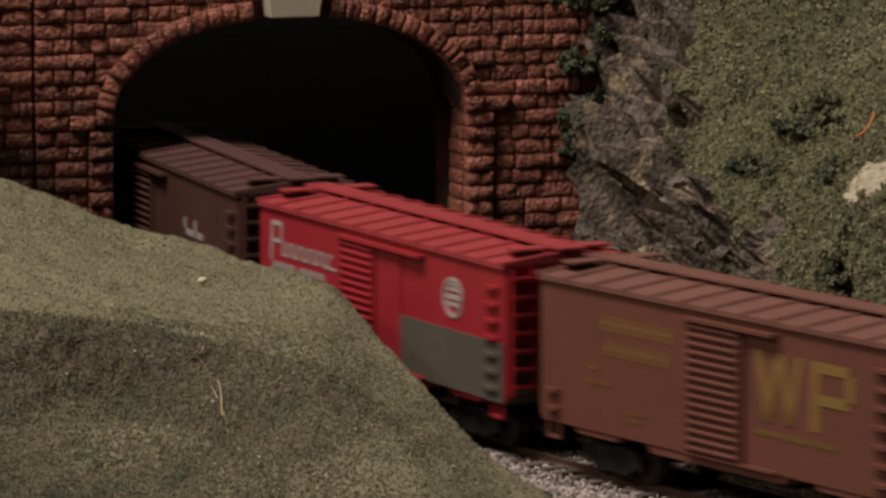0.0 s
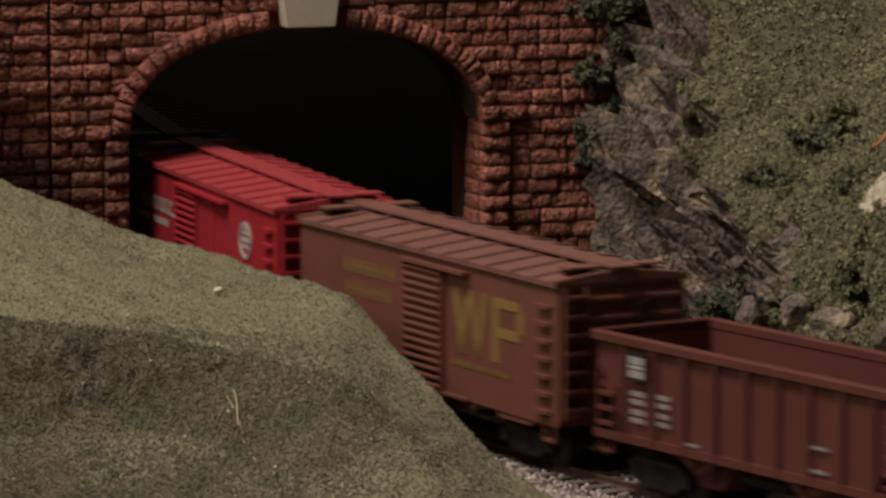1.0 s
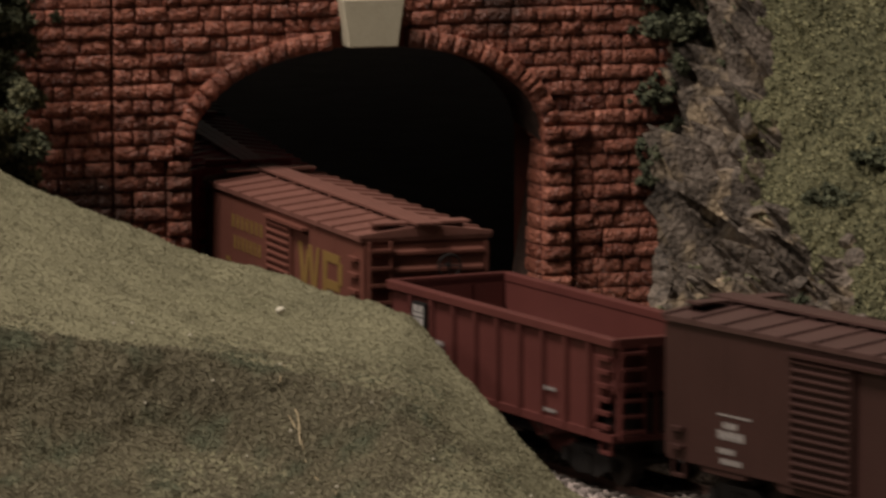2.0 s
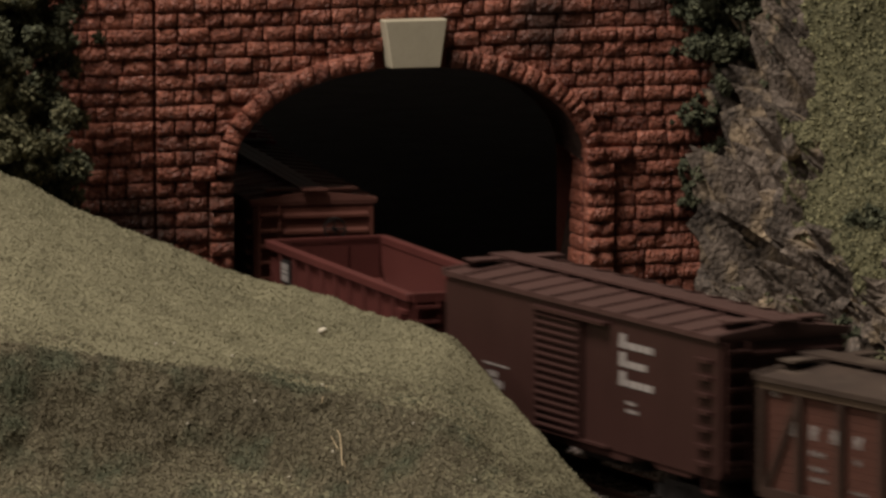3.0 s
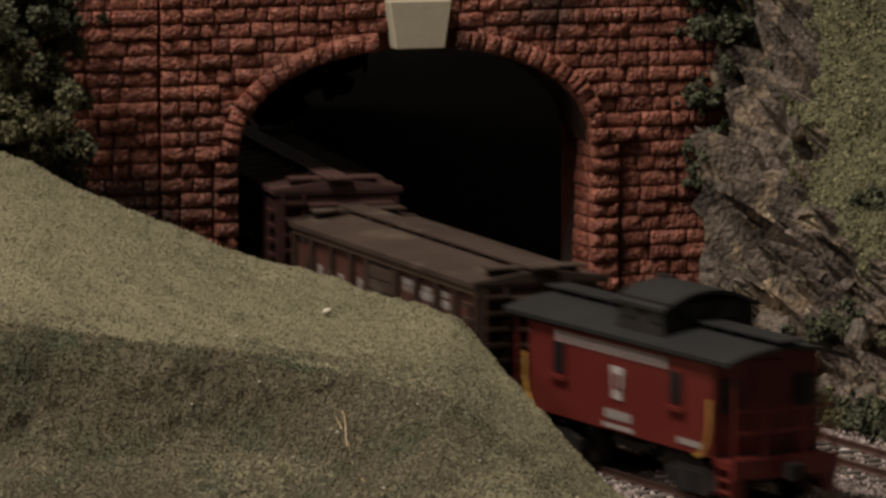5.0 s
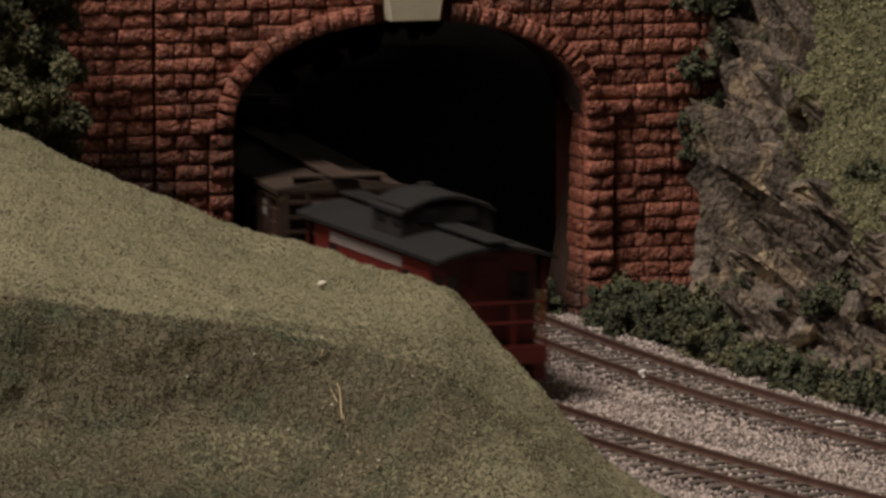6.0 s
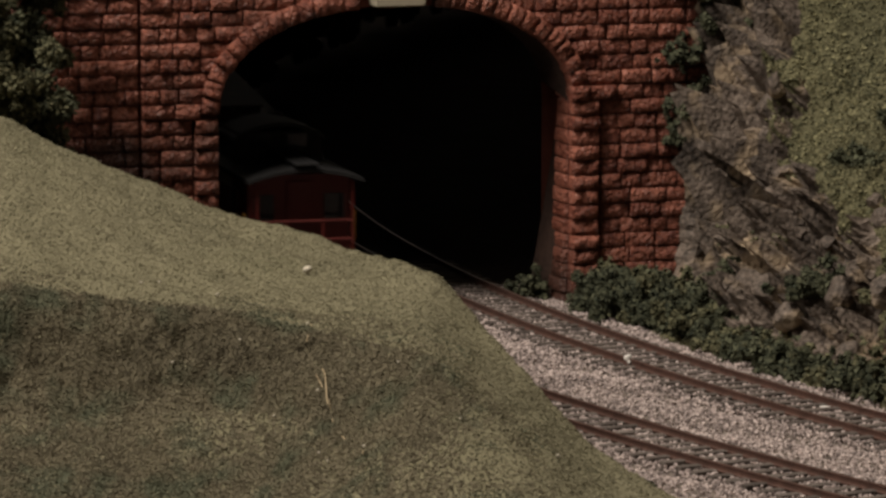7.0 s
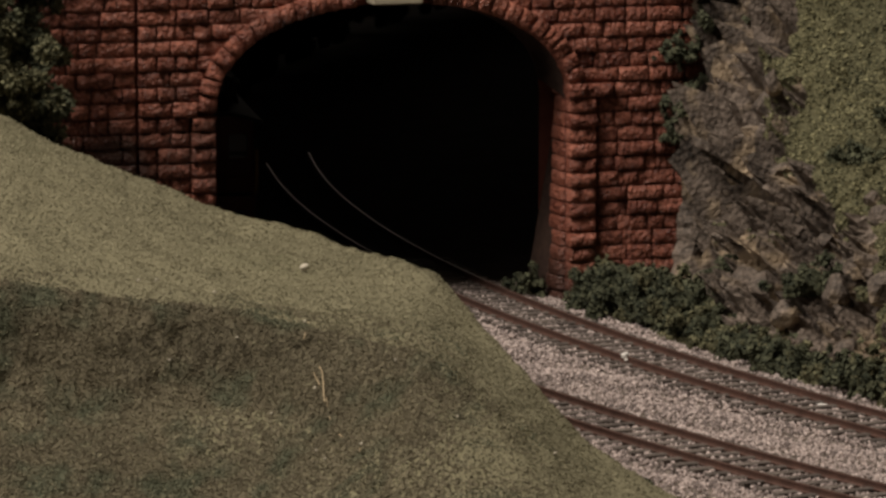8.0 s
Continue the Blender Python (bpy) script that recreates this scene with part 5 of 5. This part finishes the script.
# ---- loose rocks at the foot of the slope ----
def boulder(x, y, z, r, seed, label):
    rg = random.Random(seed)
    bm = bmesh.new()
    bmesh.ops.create_icosphere(bm, subdivisions=3, radius=1.0)
    cuts = [(Vector((rg.gauss(0, 1), rg.gauss(0, 1), rg.gauss(0, 1))).normalized(), rg.uniform(0.55, 0.9)) for _ in range(11)]
    for v in bm.verts:
        for n, d in cuts:
            over = v.co.dot(n) - d
            if over > 0:
                v.co -= n * over
        v.co += v.co.normalized() * 0.06 * noise.fractal(v.co * 2.5 + Vector((seed, 0, 0)), 1.0, 2.0, 4)
        v.co = Vector((v.co.x * r, v.co.y * r * 0.8, v.co.z * r * 0.85))
    me = bpy.data.meshes.new("rock")
    bm.to_mesh(me)
    bm.free()
    me.materials.append(ROCK)
    ob = new("rock", me)
    ob.matrix_basis = pose(x, y, z, 0, 0, rg.uniform(0, 180))
    return tagged(ob, label, "rock", "loose rocks at the slope's foot")


for i in range(16):
    s, e = -0.085 + i * 0.018 + random.uniform(-0.006, 0.006), random.uniform(0.012, 0.024)
    x, y, _ = on_line(s, FAR_TRACK - 0.024 - e)
    boulder(x, y, slope_z(x, y), random.uniform(0.0045, 0.0085), 60 + i, "angular grey-brown rock lying at the slope's foot")


for i in range(26):
    s, e = -0.088 + i * 0.0046 + random.uniform(-0.002, 0.002), random.uniform(0.022, 0.046)
    x, y, _ = on_line(s, FAR_TRACK - 0.024 - e)
    boulder(x, y, slope_z(x, y), random.uniform(0.0028, 0.0055), 90 + i, "angular tan-grey rock bedded in the rock face")


# ---- small things ----
def blade(name, pts, r, mat, label, category):
    sh = Shape()
    for a, b in zip(pts, pts[1:]):
        sh.rod(a, b, r, 5)
    return tagged(part(name, sh, mat), label, category)


def chip(x, y, z, w, d, h, turn, mat, label, category, name="paint_chip"):
    sh = Shape().prism([(-w, -d * 0.6), (-w * 0.2, -d), (w, -d * 0.3), (w * 0.7, d), (-w * 0.6, d * 0.8)], 2, 0, h)
    ob = part(name, sh, mat, bevel=h * 0.25)
    ob.matrix_basis = pose(x, y, z, random.uniform(-15, 15), random.uniform(-15, 15), turn)
    return tagged(ob, label, category)


chip(-0.0353, 1.4425, 0.0382, 0.0014, 0.0011, 0.0013, 20, PALE, "small pale stone chip lying on the turf", "stone chip", "stone_chip")
for i, (x, y, z) in enumerate(((-0.0749, 1.3890, 0.0427), (-0.0709, 1.3978, 0.0416), (-0.0333, 1.3618, 0.0366), (-0.0191, 1.3183, 0.0141), (0.0264, 1.3213, 0.0113), (-0.0560, 1.3860, 0.0402), (-0.0305, 1.3440, 0.0232))):
    chip(x, y, z, 0.0005, 0.0004, 0.0006, i * 37, PALE, "tiny pale fleck of straw lying on the turf", "fleck", "straw_fleck")
chip(0.0500, 1.5436, -0.0004, 0.0014, 0.0011, 0.0014, 40, WHITE_CHIP, "white plaster crumb on the rail", "crumb", "plaster_crumb")
chip(0.0502, 1.5425, -0.0012, 0.0007, 0.0006, 0.0008, 80, WHITE_CHIP, "white plaster crumb beside the rail", "crumb", "plaster_crumb")
chip(0.0990, 1.4758, -0.0026, 0.0026, 0.0006, 0.0006, -40, WHITE_CHIP, "flat white paint sliver on a tie", "paint sliver", "paint_sliver")
blade("straw", [(-0.0296, 1.3470, 0.0283), (-0.0289, 1.3462, 0.0272), (-0.0286, 1.3445, 0.0248), (-0.0284, 1.3400, 0.0232), (-0.0281, 1.3375, 0.0212)], 0.00016, STRAW, "bent dry straw stalk stuck in the turf", "straw")
blade("straw", [(-0.0310, 1.3470, 0.0268), (-0.0301, 1.3460, 0.0252), (-0.0294, 1.3440, 0.0242)], 0.00013, STRAW, "thin dry straw stalk stuck in the turf", "straw")
for x, y, z, dx, dz in ((-0.0326, 1.3636, 0.0366, 0.0006, -0.0020), (-0.0332, 1.3580, 0.0347, -0.0003, -0.0014), (-0.0278, 1.3409, 0.0217, 0.0003, -0.0022), (-0.0270, 1.3374, 0.0176, 0.0004, -0.0012), (-0.0246, 1.3292, 0.0149, 0.0009, -0.0006), (-0.0194, 1.3166, 0.0137, -0.0004, -0.0018)):
    blade("straw", [(x, y, z), (x + 0.5 * dx + 0.0001, y - 0.0006, z + 0.5 * dz), (x + dx, y - 0.0009, z + dz)], 0.00013, STRAW, "short dry root fibre lying on the turf bank", "straw")
for i, (x, y, z) in enumerate(((-0.0298, 1.3255, 0.0114), (-0.0277, 1.3189, 0.0105), (-0.0660, 1.3612, 0.0273), (-0.0113, 1.3381, 0.0310), (0.0034, 1.3160, 0.0211), (-0.0411, 1.3459, 0.0168), (-0.0497, 1.3619, 0.0327))):
    chip(x, y, z, 0.0004, 0.0003, 0.0005, i * 53, PALE, "tiny pale fleck of straw lying on the turf", "fleck", "straw_fleck")
blade("twig", [(0.1418, 1.5590, 0.0620), (0.1432, 1.5592, 0.0624), (0.1452, 1.5610, 0.0640), (0.1470, 1.5640, 0.0666), (0.1476, 1.5650, 0.0682)], 0.0005, TWIG, "curved orange-brown twig lying on the grass slope", "twig")
# a tuft inside the portal's jamb, and tufts along the hill's foot
p = PORTAL @ Vector((-0.0125, 0.012, -0.003))
bush(p.x, p.y, p.z, 0.0055, 0.008, LEAF, "dark green foam tuft inside the tunnel mouth", 520, 1200)
for i in range(7):
    s = 0.120 + i * 0.011
    x, y, _ = on_line(s, 0.0335 + 0.0022 * i)
    bush(x, y, -0.006, 0.0042, 0.0036, LEAF, "low dark tuft along the ballast's edge", 540 + i, 500)


# ---- motion ----
SPEED = 0.1385
# small unevenness of the run: seconds, metres ahead of the even speed
AHEAD_T = (0.0, 0.5, 1.0, 1.5, 2.0, 3.0, 4.0, 4.5, 5.5, 8.0)
AHEAD = (-0.0050, -0.0032, -0.0016, 0.0048, 0.0018, 0.0, 0.0, 0.0015, 0.0, 0.0)


def run(t):
    """How far the train has run at t seconds; it gathers a little speed at the end."""
    k = min(max((t - 4.5) / 1.5, 0.0), 1.0)
    return SPEED * t + 0.0150 * k * k * (3 - 2 * k) + 0.0090 * max(0.0, t - 6.0) + float(np.interp(t, AHEAD_T, AHEAD))


def motions():
    for car, s0, half in CARS:
        rows = []
        for i in range(17):
            t = i * 0.5
            s = s0 - run(t)
            xa, ya, _ = on_line(s - half)
            xb, yb, _ = on_line(s + half)
            rows.append((t, pose((xa + xb) / 2, (ya + yb) / 2, 0, 0, 0, math.degrees(math.atan2(yb - ya, xb - xa)))))
        walk(car, rows)
    for w, base in WHEELS:
        walk(w, [(i * 0.05, base @ pose(0, 0, 0, 0, -math.degrees(run(i * 0.05) / 0.0055), 0)) for i in range(161)])


motions()
